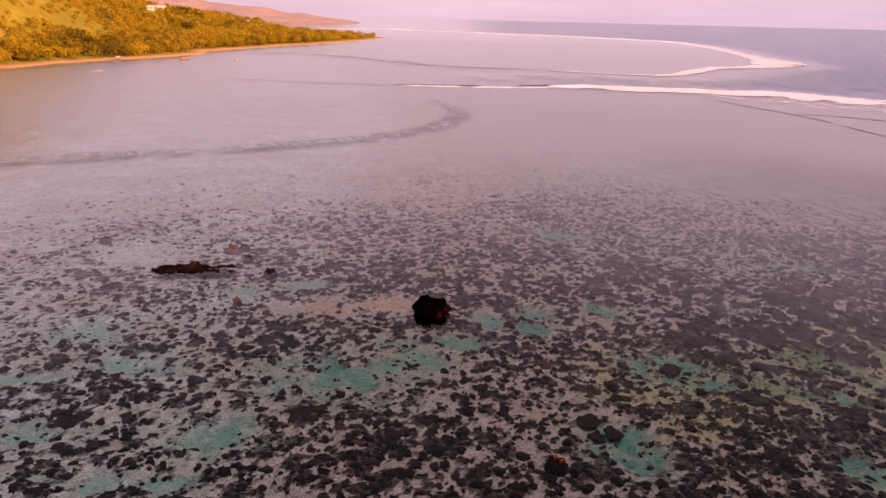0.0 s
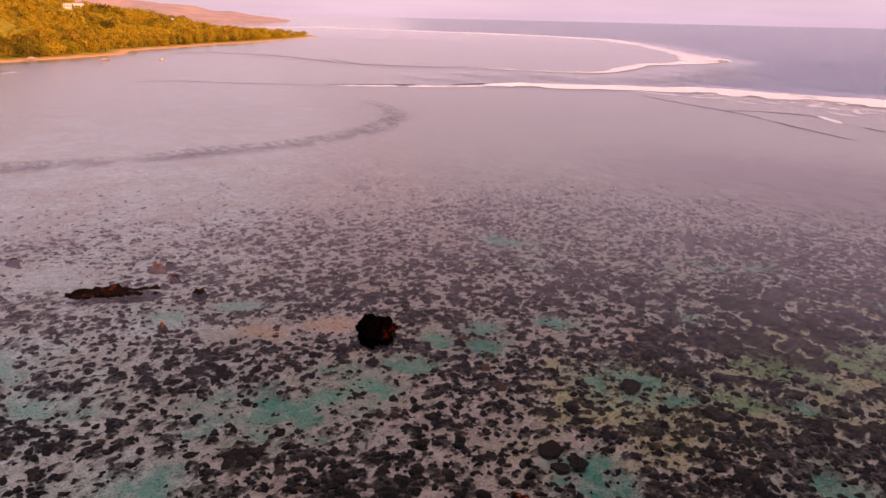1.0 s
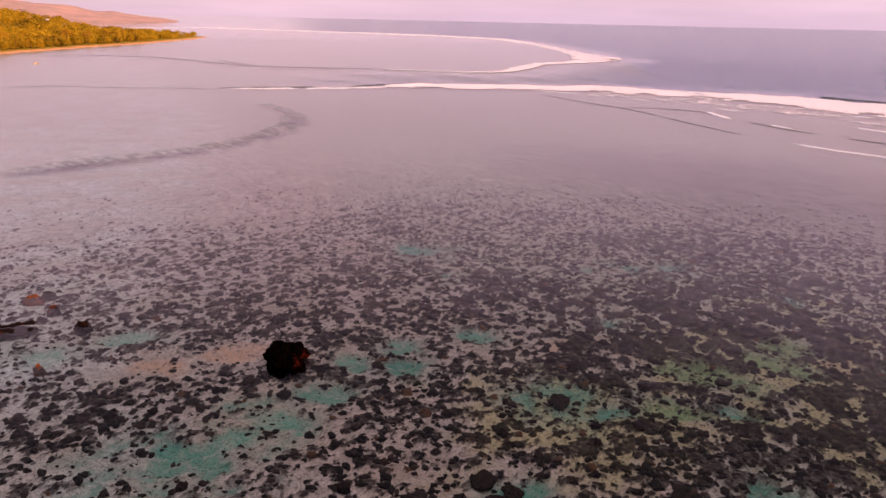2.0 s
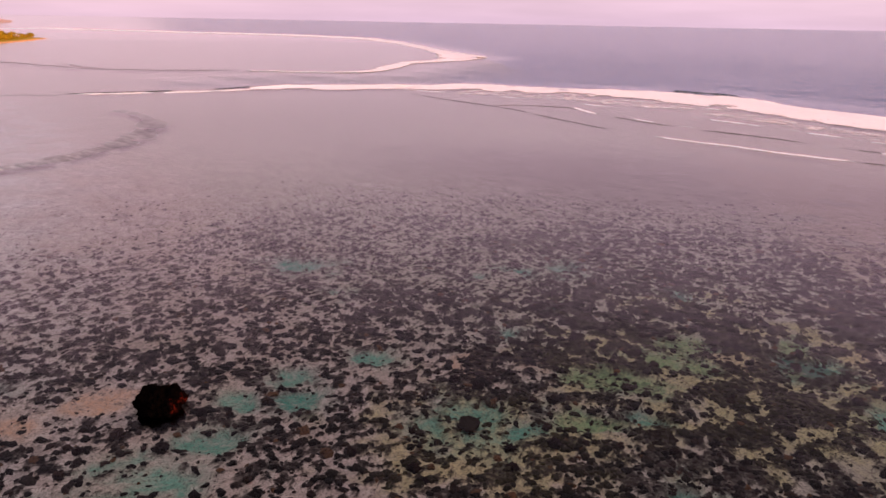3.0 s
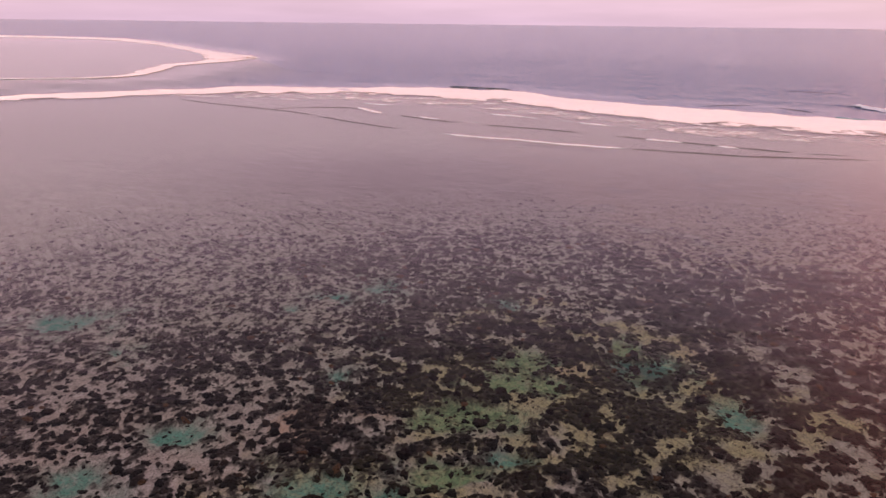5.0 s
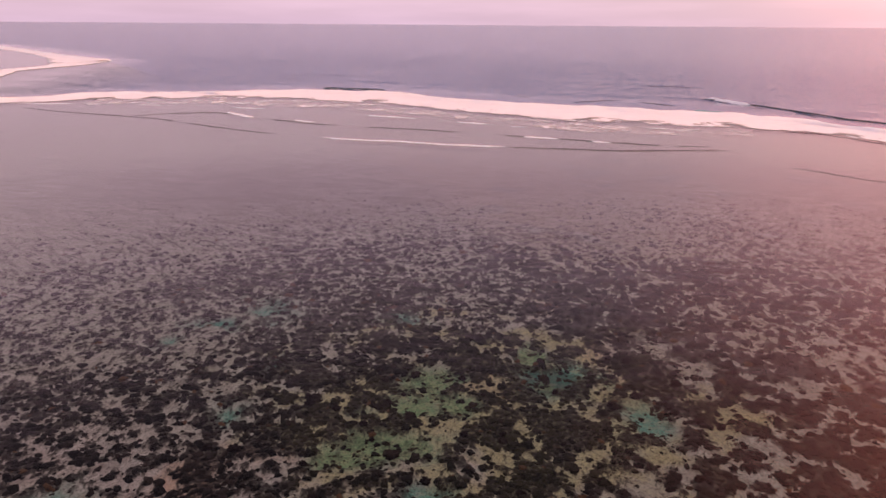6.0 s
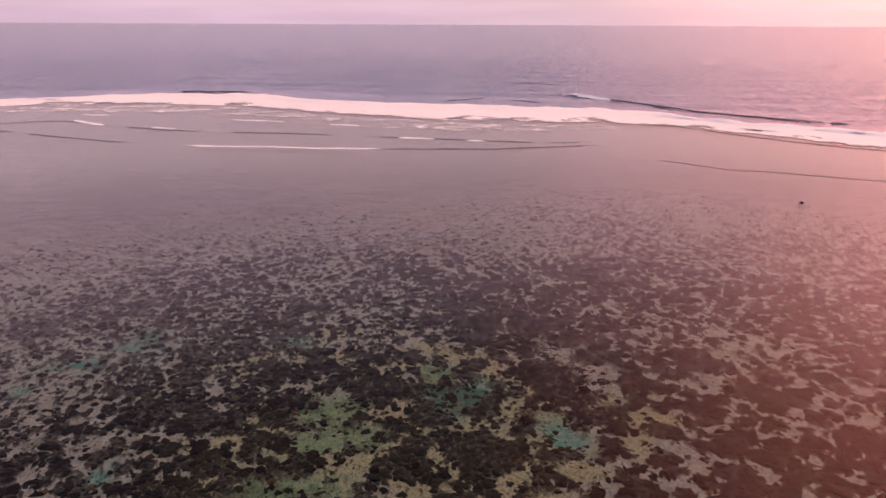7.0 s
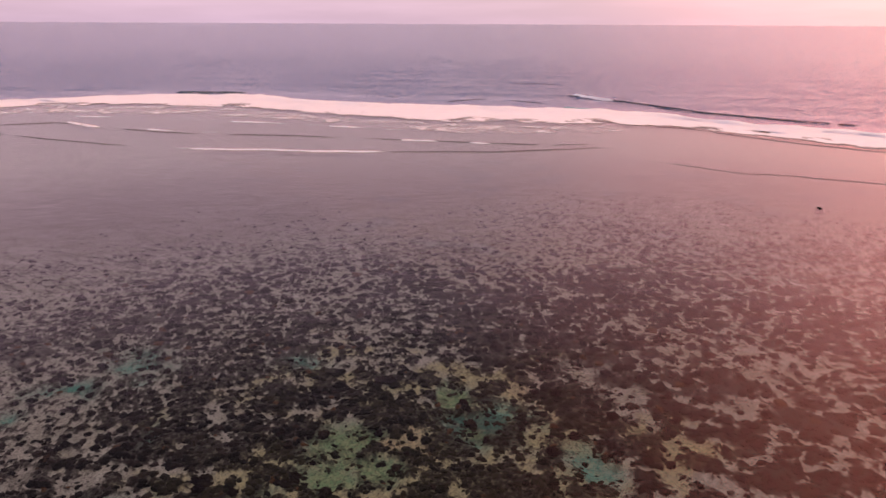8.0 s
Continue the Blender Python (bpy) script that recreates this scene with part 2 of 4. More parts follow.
def mat_land():
    m = Mat("tropical_hillside")
    a, b = m.noise(0.035, 5, 0.6), m.noise(0.25, 5, 0.65)
    c = m.mix(m.span(a, 0.35, 0.65), (0.40, 0.33, 0.035), (0.27, 0.235, 0.028))
    c = m.mix(m.span(b, 0.4, 0.75, 0, 0.6), c, (0.16, 0.13, 0.016))
    sand = m.mix(m.span(b, 0.3, 0.7), (0.82, 0.46, 0.24), (0.66, 0.36, 0.17))
    c = m.mix(m.attr("beach"), c, sand)
    return m.surface(c, 0.95, m.bump(b, 0.8, 1.0), 0.05)


def mat_leaves(name, a, b):
    m = Mat(name)
    each = m.node("ObjectInfo").outputs["Random"]
    isl = m.pos.outputs["Random Per Island"]
    c = m.mix(m.math("ADD", m.math("MULTIPLY", each, 0.5), m.math("MULTIPLY", isl, 0.5)), a, b)
    c = m.mix(m.span(m.noise(0.02, 4, 0.6), 0.42, 0.58, 0, 0.7), c, (0.52, 0.38, 0.03))
    c = m.mix(m.span(m.noise(0.03, 4, 0.6), 0.50, 0.62, 0, 0.8), c, (0.19, 0.15, 0.022))
    a, b = m.node("BsdfDiffuse", Color=c), m.node("BsdfTranslucent", Color=c)
    mixer = m.node("MixShader", Fac=0.5)
    m.link(a.outputs[0], mixer.inputs[1])
    m.link(b.outputs[0], mixer.inputs[2])
    m.link(mixer.outputs[0], m.out.inputs[0])
    return m.m


def mat_plain(name, a, b, scale=2.0, rough=0.85):
    m = Mat(name)
    n = m.noise(scale, 5, 0.65)
    return m.surface(m.mix(m.span(n, 0.3, 0.7), a, b), rough, m.bump(n, 0.3, 0.05), 0.2)


M_RIPPLE, M_TEAL = mat_ripple(), mat_teal()
M_SEABED, M_CORAL, M_WATER, M_WAVE, M_FOAM = mat_seabed(), mat_coral(), mat_water(), mat_wave(), mat_foam()
M_BLACK = mat_rock("black_boulder", (0.0010, 0.0008, 0.0008), (0.003, 0.0022, 0.0022), (0.004, 0.002, 0.002), 0.60)
M_REDROCK = mat_rock("rusty_boulder_side", (0.002, 0.0012, 0.0012), (0.006, 0.002, 0.0015), (0.05, 0.007, 0.005), 0.57)
M_RUST = mat_rock("wet_rusty_rock", (0.005, 0.004, 0.004), (0.02, 0.013, 0.011), (0.17, 0.04, 0.014), 0.57)
M_ORANGE = mat_rock("orange_weathered_rock", (0.05, 0.03, 0.022), (0.12, 0.07, 0.045), (0.30, 0.09, 0.03), 0.48)
M_BROWN = mat_rock("brown_coral_head", (0.022, 0.015, 0.014), (0.07, 0.05, 0.042), (0.05, 0.035, 0.025), 0.52)
M_ATOLL = mat_rock("tan_coral_colony", (0.010, 0.008, 0.007), (0.050, 0.038, 0.031), (0.03, 0.022, 0.016), 0.5)
M_LAND = mat_land()
M_LEAF = mat_leaves("broad_leaves", (0.30, 0.26, 0.020), (0.68, 0.49, 0.035))
M_PALM = mat_leaves("palm_fronds", (0.30, 0.195, 0.018), (0.58, 0.34, 0.035))
M_BARK = mat_plain("bark", (0.12, 0.085, 0.055), (0.06, 0.042, 0.03))
M_WALL = mat_plain("white_house_wall", (0.78, 0.74, 0.70), (0.66, 0.62, 0.58))
M_ROOF = mat_plain("pale_metal_roof", (0.72, 0.70, 0.69), (0.55, 0.53, 0.52))
M_ROOF2 = mat_plain("rusty_roof", (0.40, 0.20, 0.13), (0.28, 0.13, 0.09))
M_GLASS = mat_plain("dark_window_pane", (0.03, 0.035, 0.04), (0.05, 0.055, 0.06), 1.0, 0.15)
# distance haze is put into these two base colours as pale pink
M_FARHILL = mat_plain("far_hills_haze", (0.62, 0.42, 0.36), (0.36, 0.30, 0.27), 0.012)
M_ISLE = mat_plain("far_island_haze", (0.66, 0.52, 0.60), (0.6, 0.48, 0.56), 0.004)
M_HULL = mat_plain("painted_hull", (0.75, 0.70, 0.68), (0.6, 0.55, 0.52))
M_HULL2 = mat_plain("orange_hull", (0.74, 0.42, 0.34), (0.62, 0.34, 0.27))


# ---------------------------------------------------------------- small tools
def hash2(i, j, seed):
    v = np.sin(i * 127.1 + j * 311.7 + seed * 74.7) * 43758.5453
    return v - np.floor(v)


def vnoise(x, y, seed):
    i, j = np.floor(x), np.floor(y)
    u, v = x - i, y - j
    u, v = u * u * (3 - 2 * u), v * v * (3 - 2 * v)
    return ((hash2(i, j, seed) * (1 - u) + hash2(i + 1, j, seed) * u) * (1 - v)
            + (hash2(i, j + 1, seed) * (1 - u) + hash2(i + 1, j + 1, seed) * u) * v)


def fbm(x, y, size, seed, octaves=4):
    total, amp, norm = 0.0, 1.0, 0.0
    for n in range(octaves):
        total = total + amp * vnoise(x / size * 2 ** n + 17.3 * n, y / size * 2 ** n - 9.1 * n, seed + n)
        norm, amp = norm + amp, amp * 0.5
    return total / norm


def mottle(x, y, size, seed, octaves=4):
    """Like fbm, with each octave turned, so that no grid shows."""
    total, amp, norm = 0.0, 1.0, 0.0
    for n in range(octaves):
        c, s = math.cos(0.6 + 1.1 * n), math.sin(0.6 + 1.1 * n)
        k = 1.93 ** n / size
        total = total + amp * vnoise((x * c - y * s) * k + 31.7 * n, (x * s + y * c) * k - 12.9 * n, seed + n)
        norm, amp = norm + amp, amp * 0.55
    return total / norm


def smooth(v, a, b):
    t = np.clip((v - a) / (b - a), 0, 1)
    return t * t * (3 - 2 * t)


def inside(x, y, poly):
    """Whether points lie in a polygon."""
    hit = np.zeros(np.shape(x), bool)
    for (ax, ay), (bx, by) in zip(poly, poly[1:] + poly[:1]):
        if ay != by:
            hit ^= ((ay > y) != (by > y)) & (x < (bx - ax) * (y - ay) / (by - ay) + ax)
    return hit


def away(x, y, line):
    """Distance of points from a polyline."""
    best = np.full(np.shape(x), 1e9)
    for (ax, ay), (bx, by) in zip(line, line[1:]):
        dx, dy = bx - ax, by - ay
        s = np.clip(((x - ax) * dx + (y - ay) * dy) / (dx * dx + dy * dy), 0, 1)
        best = np.minimum(best, np.hypot(x - ax - s * dx, y - ay - s * dy))
    return best


def heads(x, y, size, small, large, seed, full=1.0):
    """How far points lie within round coral heads, strewn one to a square of a jittered grid: metres, positive inside."""
    i0, j0 = np.floor(x / size), np.floor(y / size)
    best = np.full(np.shape(x), -9.0)
    for di in (-1, 0, 1):
        for dj in (-1, 0, 1):
            i, j = i0 + di, j0 + dj
            cx, cy = (i + hash2(i, j, seed)) * size, (j + hash2(i, j, seed + 1)) * size
            r = (small + (large - small) * hash2(i, j, seed + 2) ** 1.4) * full
            best = np.maximum(best, r - np.hypot(x - cx, y - cy))
    return best


def ellipses(x, y, rows, seed=5, halo=0.0):
    """A soft mask of uneven patches: rows of centre x, y, half width, half depth, turn in degrees."""
    total = np.zeros(np.shape(x))
    wob = mottle(x, y, 2.4, seed, 4) - 0.5
    for cx, cy, a, b, turn in rows:
        c, s = math.cos(radians(turn)), math.sin(radians(turn))
        u, v = ((x - cx) * c + (y - cy) * s) / a, (-(x - cx) * s + (y - cy) * c) / b
        total = np.maximum(total, 1 - smooth(np.hypot(u, v) + 2.8 * wob, 0.3, 1.6))
        if halo:
            total = np.maximum(total, halo * (1 - smooth(0.5 * np.hypot(u, v) + 1.6 * wob, 0.1, 1.3)))
    return total


def graded(lo, hi, step, far, growth=1.06):
    """Steps that are even from lo to hi and widen to far on both sides."""
    mid = list(np.arange(lo, hi + step / 2, step))
    out, d, s = [], 0.0, step
    while d < far:
        s *= growth
        d += s
        out.append(d)
    return np.array([lo - d for d in reversed(out)] + mid + [mid[-1] + d for d in out])


def mesh_of(name, verts, faces, material, smooth_faces=True, attrs=()):
    """A mesh object from arrays of vertices and of faces with equal corner counts."""
    verts, faces = np.asarray(verts, np.float32), np.asarray(faces, np.int32)
    me = bpy.data.meshes.new(name)
    me.vertices.add(len(verts))
    me.vertices.foreach_set("co", verts.ravel())
    k = faces.shape[1]
    me.loops.add(faces.size)
    me.loops.foreach_set("vertex_index", faces.ravel())
    me.polygons.add(len(faces))
    me.polygons.foreach_set("loop_start", np.arange(0, faces.size, k, dtype=np.int32))
    me.polygons.foreach_set("loop_total", np.full(len(faces), k, np.int32))
    me.polygons.foreach_set("use_smooth", np.full(len(faces), smooth_faces))
    for key, values in attrs:
        a = me.attributes.new(key, "FLOAT", "POINT")
        a.data.foreach_set("value", np.asarray(values, np.float32).ravel())
    me.update(calc_edges=True)
    me.materials.append(material)
    return new(name, me)


def sheet_faces(nu, nv):
    i = np.arange(nu * nv).reshape(nv, nu)
    return np.stack([i[:-1, :-1], i[:-1, 1:], i[1:, 1:], i[1:, :-1]], -1).reshape(-1, 4)


def part(name, bm, material, parent, label=""):
    """Links a bmesh as one mesh object under a thing or under a part."""
    me = bpy.data.meshes.new(name)
    bm.to_mesh(me)
    bm.free()
    me.materials.append(material)
    ob = new(name, me)
    ob.parent = parent
    return tagged(ob, label)


def box(bm, cx, cy, cz, sx, sy, sz, turn=0.0):
    m = Matrix.Translation((cx, cy, cz)) @ Matrix.Rotation(turn, 4, "Z") @ Matrix.Diagonal((sx, sy, sz, 1))
    bmesh.ops.create_cube(bm, size=1.0, matrix=m)


# ---------------------------------------------------------------- the plan of reef, channel and shore
NEAR_EDGE = [(-60, 345), (-22, 334), (20, 341), (64, 350), (120, 346), (172, 328), (194, 312), (222, 299), (235, 279), (247, 255),
             (243, 217), (243, 185), (254, 161), (266, 131), (267, 103), (256, 61), (248, 14), (246, -200)]
FAR_EDGE = [(-120, 440), (2, 461), (60, 463), (88, 450), (112, 440), (132, 440), (147, 451), (170, 484), (215, 540), (288, 603),
            (312, 720), (348, 900), (375, 1045), (397, 1205), (336, 1430), (245, 1560), (130, 1640), (-18, 1790), (-132, 1910)]
OUTSIDE = [(20, 1800), (-120, 5200)]
OPEN_SEA = [(-20, 400)] + FAR_EDGE[3:-2] + OUTSIDE + [(5200, 5200), (5200, -5200), (300, -5200)] + NEAR_EDGE[3:][::-1]
SHORE = [(-330, 180), (-250, 290), (-229, 377), (-226, 396), (-224, 423), (-210, 464), (-193, 514), (-184, 552), (-195, 595), (-188, 631),
         (-175, 676), (-164, 740), (-141, 806), (-127, 875), (-105, 986), (-91, 1105), (-110, 1125), (-200, 1150), (-330, 1180), (-620, 1310)]
LAND = SHORE + [(-1500, 1500), (-1500, 100), (-700, 60)]
SWIRL = [(-140, 126), (-91, 144), (-72, 154), (-50, 164), (-39, 173), (-27, 180), (-16, 188), (-7, 200), (0, 215), (5, 236), (4, 252), (0, 266), (-4, 276)]
RIPPLE = [(-157, 605), (-122, 593), (-83, 575), (-63, 551), (-44, 522), (-18, 487), (4, 478), (40, 469), (76, 471)]

# patches of the reef flat: centre x, y, half width, half depth, turn
POOLS = [(-9.4, 57.2, 4.4, 3.8, 20), (-4.0, 60.2, 4.8, 3.0, 20), (-4.9, 64.8, 3.4, 1.3, 3), (1.9, 65.0, 2.6, 1.5, 3),
         (-17.4, 47.2, 2.7, 2.4, 2), (-19.2, 41.5, 1.9, 1.1, 2), (-23.4, 41.0, 1.8, 1.0, 2), (-31.6, 46.9, 2.5, 1.6, 2),
         (-27.8, 59.2, 3.3, 1.9, 3), (-35.0, 65.7, 2.8, 2.1, 3), (-35.6, 55.7, 2.9, 1.4, 3), (-15.6, 80.2, 2.6, 1.4, 4),
         (-23.7, 77.4, 2.6, 1.7, 4), (14.5, 47.1, 2.0, 2.4, 2), (12.5, 46.8, 1.1, 0.8, 2), (25.3, 57.4, 2.2, 1.1, 3),
         (10.2, 72.7, 1.5, 1.3, 3), (18.5, 74.2, 1.4, 1.0, 3), (31.5, 44.5, 1.9, 2.0, 2)]
POOLS2 = [(22.6, 60.6, 3.1, 3.0, -35), (35.6, 55.2, 1.6, 0.8, -35), (18.1, 73.9, 1.7, 1.4, -35), (10.8, 73.4, 2.1, 1.7, -35),
          (9.9, 69.4, 2.2, 1.7, -35), (5.5, 70.5, 1.7, 1.0, -35), (18.7, 103.2, 3.8, 2.6, -34), (19.6, 92.1, 1.7, 1.2, -35),
          (33.4, 74.7, 1.0, 1.4, -35), (49.5, 90.1, 2.2, 2.5, -61), (44.5, 91.1, 2.6, 1.4, -61), (38.7, 91.8, 0.9, 1.2, -62),
          (42.2, 79.2, 0.6, 1.6, -62), (58.1, 76.7, 1.5, 1.3, -61), (56.7, 56.9, 2.6, 2.3, -62), (54.5, 47.2, 1.3, 2.1, -62)]
GREEN = [(44.8, 63.5, 3.2, 1.9, -57), (41.1, 66.5, 1.7, 1.5, -57), (38.2, 61.3, 3.3, 1.7, -57), (48.4, 65.2, 2.4, 1.9, -62),
         (46.5, 61.5, 1.9, 1.9, -62), (59.3, 60.8, 1.2, 1.6, -61), (55.0, 57.5, 1.4, 1.4, -57), (58.7, 61.6, 0.9, 2.6, -57),
         (31.2, 56.4, 2.5, 1.4, -35), (37.1, 62.3, 2.9, 1.9, -35)]
SAND = [(-8.7, 73.6, 4.7, 2.5, 3), (-14.2, 72.1, 3.7, 2.9, 3), (54.8, 47.3, 1.2, 3.8, -35), (50.2, 45.3, 1.6, 2.1, -35),
        (45.8, 44.0, 1.5, 2.2, -35), (66.8, 51.1, 1.3, 4.9, -35), (62.4, 47.7, 2.1, 1.3, -35), (64.7, 47.3, 1.5, 4.3, -62),
        (56.7, 40.4, 1.5, 1.8, -62), (75.8, 37.5, 1.9, 1.8, -61), (69.8, 37.4, 1.7, 1.2, -62), (33.5, 82.9, 1.1, 1.4, -62),
        (35.4, 78.7, 1.5, 0.8, -62), (54.2, 46.9, 0.8, 2.2, -57), (49.5, 44.4, 1.0, 1.9, -57), (-39.7, 89.0, 5.1, 5.4, 4),
        (68.0, 37.8, 1.2, 2.2, -57)]
OLIVE = [(22, 57, 9, 7, -35), (50, 57, 13, 15, 0), (38.4, 62.3, 6.8, 5.4, -35), (43.7, 68.4, 7.7, 3.5, -35), (49.6, 63.2, 2.2, 2.7, -35), (23.0, 61.0, 5.7, 3.1, -35),
         (28.5, 55.3, 4.4, 1.9, -35), (36.7, 53.9, 2.6, 1.9, -35), (42.1, 61.8, 9.6, 5.9, -57), (59.0, 57.9, 6.9, 5.1, -57),
         (50.2, 60.6, 10.3, 6.1, -62), (58.1, 50.6, 5.8, 5.0, -62), (61.5, 59.2, 5.0, 3.7, -61), (59.5, 43.0, 4.3, 4.8, -62)]
TAN = [(-6.2, 74.2, 2.9, 1.8, 3), (-11.7, 72.5, 2.5, 1.6, 3), (26.7, 68.9, 2.1, 3.0, -35), (31.1, 68.6, 2.2, 1.0, -57),
       (72.2, 66.5, 2.3, 3.4, -56), (71.7, 65.8, 2.7, 4.0, -61), (51.0, 61.2, 1.6, 3.6, -35), (63.0, 54.4, 3.0, 4.0, -61)]
DENSE = [(57, 51, 7, 5, -60), (63, 46, 5, 4, -60), (5, 44, 14, 5, 0), (46, 80, 10, 9, -60),
         (22.1, 50.8, 4.4, 4.1, 2), (70.8, 52.7, 2.4, 7.8, -61), (66.0, 43.8, 2.6, 3.7, -62), (91.9, 57.7, 4.9, 7.3, -61),
         (69.3, 50.4, 2.6, 7.0, -35), (77.4, 67.7, 4.2, 10.4, -34), (79.2, 57.3, 3.3, 7.4, -34), (63.0, 54.5, 2.2, 5.4, -35),
         (48.0, 101.2, 6.7, 5.8, -61), (55.1, 87.8, 6.2, 3.8, -61), (4.7, 92.1, 5.1, 5.0, -35), (51.1, 50.4, 4.8, 2.0, -62),
         (56.9, 61.2, 1.9, 1.9, -62), (37.3, 66.7, 3.0, 1.8, -57), (81.3, 58.5, 3.8, 6.6, -61)]


def reef_masks(x, y):
    green = ellipses(x, y, GREEN, 12)
    pool = np.maximum(np.maximum(ellipses(x, y, POOLS, 5, 0.5), ellipses(x, y, POOLS2, 6, 0.5)), 0.9 * green)
    sand, olive, tan = ellipses(x, y, SAND, 7), np.maximum(ellipses(x, y, OLIVE, 8), green), ellipses(x, y, TAN, 9)
    dense = ellipses(x, y, DENSE, 11)
    red = smooth(x - 0.55 * (y - 40) + 9 * (fbm(x, y, 14, 21) - 0.5), 55, 76) * smooth(fbm(x, y, 7, 33), 0.2, 0.45)
    near = 1 - smooth(np.hypot(x - 18, y - 22) + 34 * (fbm(x, y, 25, 19, 3) - 0.5), 58, 166)
    # scattered heads to the west, a net of sand channels between wide coral beds to the east
    east = smooth(x + 0.25 * (y - 60) + 14 * (fbm(x, y, 18, 23) - 0.5), 16, 46)
    lush = fbm(x, y, 8, 13, 3) - 0.5
    close = 1 - smooth(away(x, y, [(4, 6), (6, 20), (26, 34)]) + 12 * (fbm(x, y, 9, 17, 2) - 0.5), 22, 46)
    full = np.clip(1.0 + 0.9 * lush + 0.30 * dense + (0.14 - 0.11 * east) * close - 0.10 * (1 - smooth(x, -36, -8)), 0.45, 1.35)
    # ragged outlines
    u, v = x + 1.1 * (mottle(x, y, 1.1, 3, 3) - 0.5), y + 1.1 * (mottle(x, y, 1.1, 4, 3) - 0.5)
    rag = 0.65 * (mottle(x, y, 0.42, 16, 3) - 0.5) + 0.45 * (mottle(x, y, 0.2, 26, 2) - 0.5)
    spots = np.maximum(heads(u, v, 1.45, 0.10, 0.88, 31, full), heads(u, v, 0.66, 0.03, 0.38, 35, full)) + rag
    net = np.maximum(heads(u, v, 2.1, 0.66, 1.36, 41, full), heads(u, v, 0.8, 0.05, 0.42, 45, full)) + rag
    distant = smooth(away(x, y, [(4, 6), (6, 20), (26, 34)]), 34, 62)
    fine_net = np.maximum(heads(u, v, 1.05, 0.26, 0.72, 51, full), heads(u, v, 0.55, 0.05, 0.33, 55, full)) + 0.8 * rag
    net = net * (1 - distant) + fine_net * distant
    cover = smooth(spots * (1 - east) + net * east, -0.05, 0.13)
    bare = np.maximum(np.maximum(pool * (0.82 - 0.46 * np.maximum(0.4 * olive, east)), 0.5 * green), sand * (0.92 - 0.2 * east))
    cover = np.clip(cover * (1 - 0.95 * bare), 0, 1) * near
    return pool, sand, olive, tan, red, cover, near, east, green


def deepness(x, y):
    d = np.minimum(away(x, y, NEAR_EDGE), away(x, y, FAR_EDGE[:-2] + OUTSIDE))
    deep = np.where(inside(x, y, OPEN_SEA), smooth(d / (1 + np.maximum(0, y - 1300) / 400), 0, 55), 0.0)
    # the channel between the reefs shoals towards the lagoon
    return deep * np.where(y < 600, smooth(x, -30, 90), 1.0)


def swell_rise(x, y):
    """The sheet lifts a little far out, so that it ends at the true horizon line."""
    return 24.0 * smooth(np.hypot(x, y), 1700, 4950)


def bed_height(x, y, pool, cover, deep):
    z = -1.0 + 0.30 * (fbm(x, y, 22, 41) - 0.5) + (0.16 + 0.22 * (fbm(x, y, 2.2, 43, 3) - 0.5)) * cover - 0.45 * pool
    return np.where(inside(x, y, LAND), -2.5, z + swell_rise(x, y) - 14 * deep * (1 - 0.95 * smooth(np.hypot(x, y), 900, 2200)))


def build_seabed():
    gx, gy = graded(-52, 100, 0.29, 5000, 1.06), graded(6, 108, 0.30, 5000, 1.06)
    x, y = np.meshgrid(gx, gy)
    pool, sand, olive, tan, red, cover, near, east, green = reef_masks(x, y)
    deep = deepness(x, y)
    # darkening painted on the bed below the swirl and the current line
    ripple_dark = 0.95 * (1 - smooth(away(x, y, SWIRL) + 6 * (fbm(x, y, 14, 71) - 0.5), 0, 6)) * smooth(fbm(x, y, 5, 72), 0.2, 0.6)
    ripple_dark = np.maximum(ripple_dark, 0.85 * (1 - smooth(away(x, y, RIPPLE) + 6 * (fbm(x, y, 18, 73) - 0.5), 3, 10)))
    z = bed_height(x, y, pool, cover, deep)
    ob = mesh_of("seabed", np.stack([x, y, z], -1).reshape(-1, 3), sheet_faces(len(gx), len(gy)), M_SEABED,
                 attrs=(("pool", pool), ("olive", olive), ("green", green), ("tan", tan * (1 - 0.65 * east)), ("cover", cover), ("red", red), ("pale", 1 - smooth(x + 6 * (fbm(x, y, 15, 29, 2) - 0.5), -30, 0)), ("east", east), ("brown", smooth(x - 0.12 * (y - 60), 14, 80) * (1 - near) * (1 - smooth(np.hypot(x, y), 150, 230))), ("ripple_dark", ripple_dark), ("deep", deep)))
    tagged(ob, "shallow pale coral-sand seabed with turquoise pools under clear water", "seabed", kind="structure")


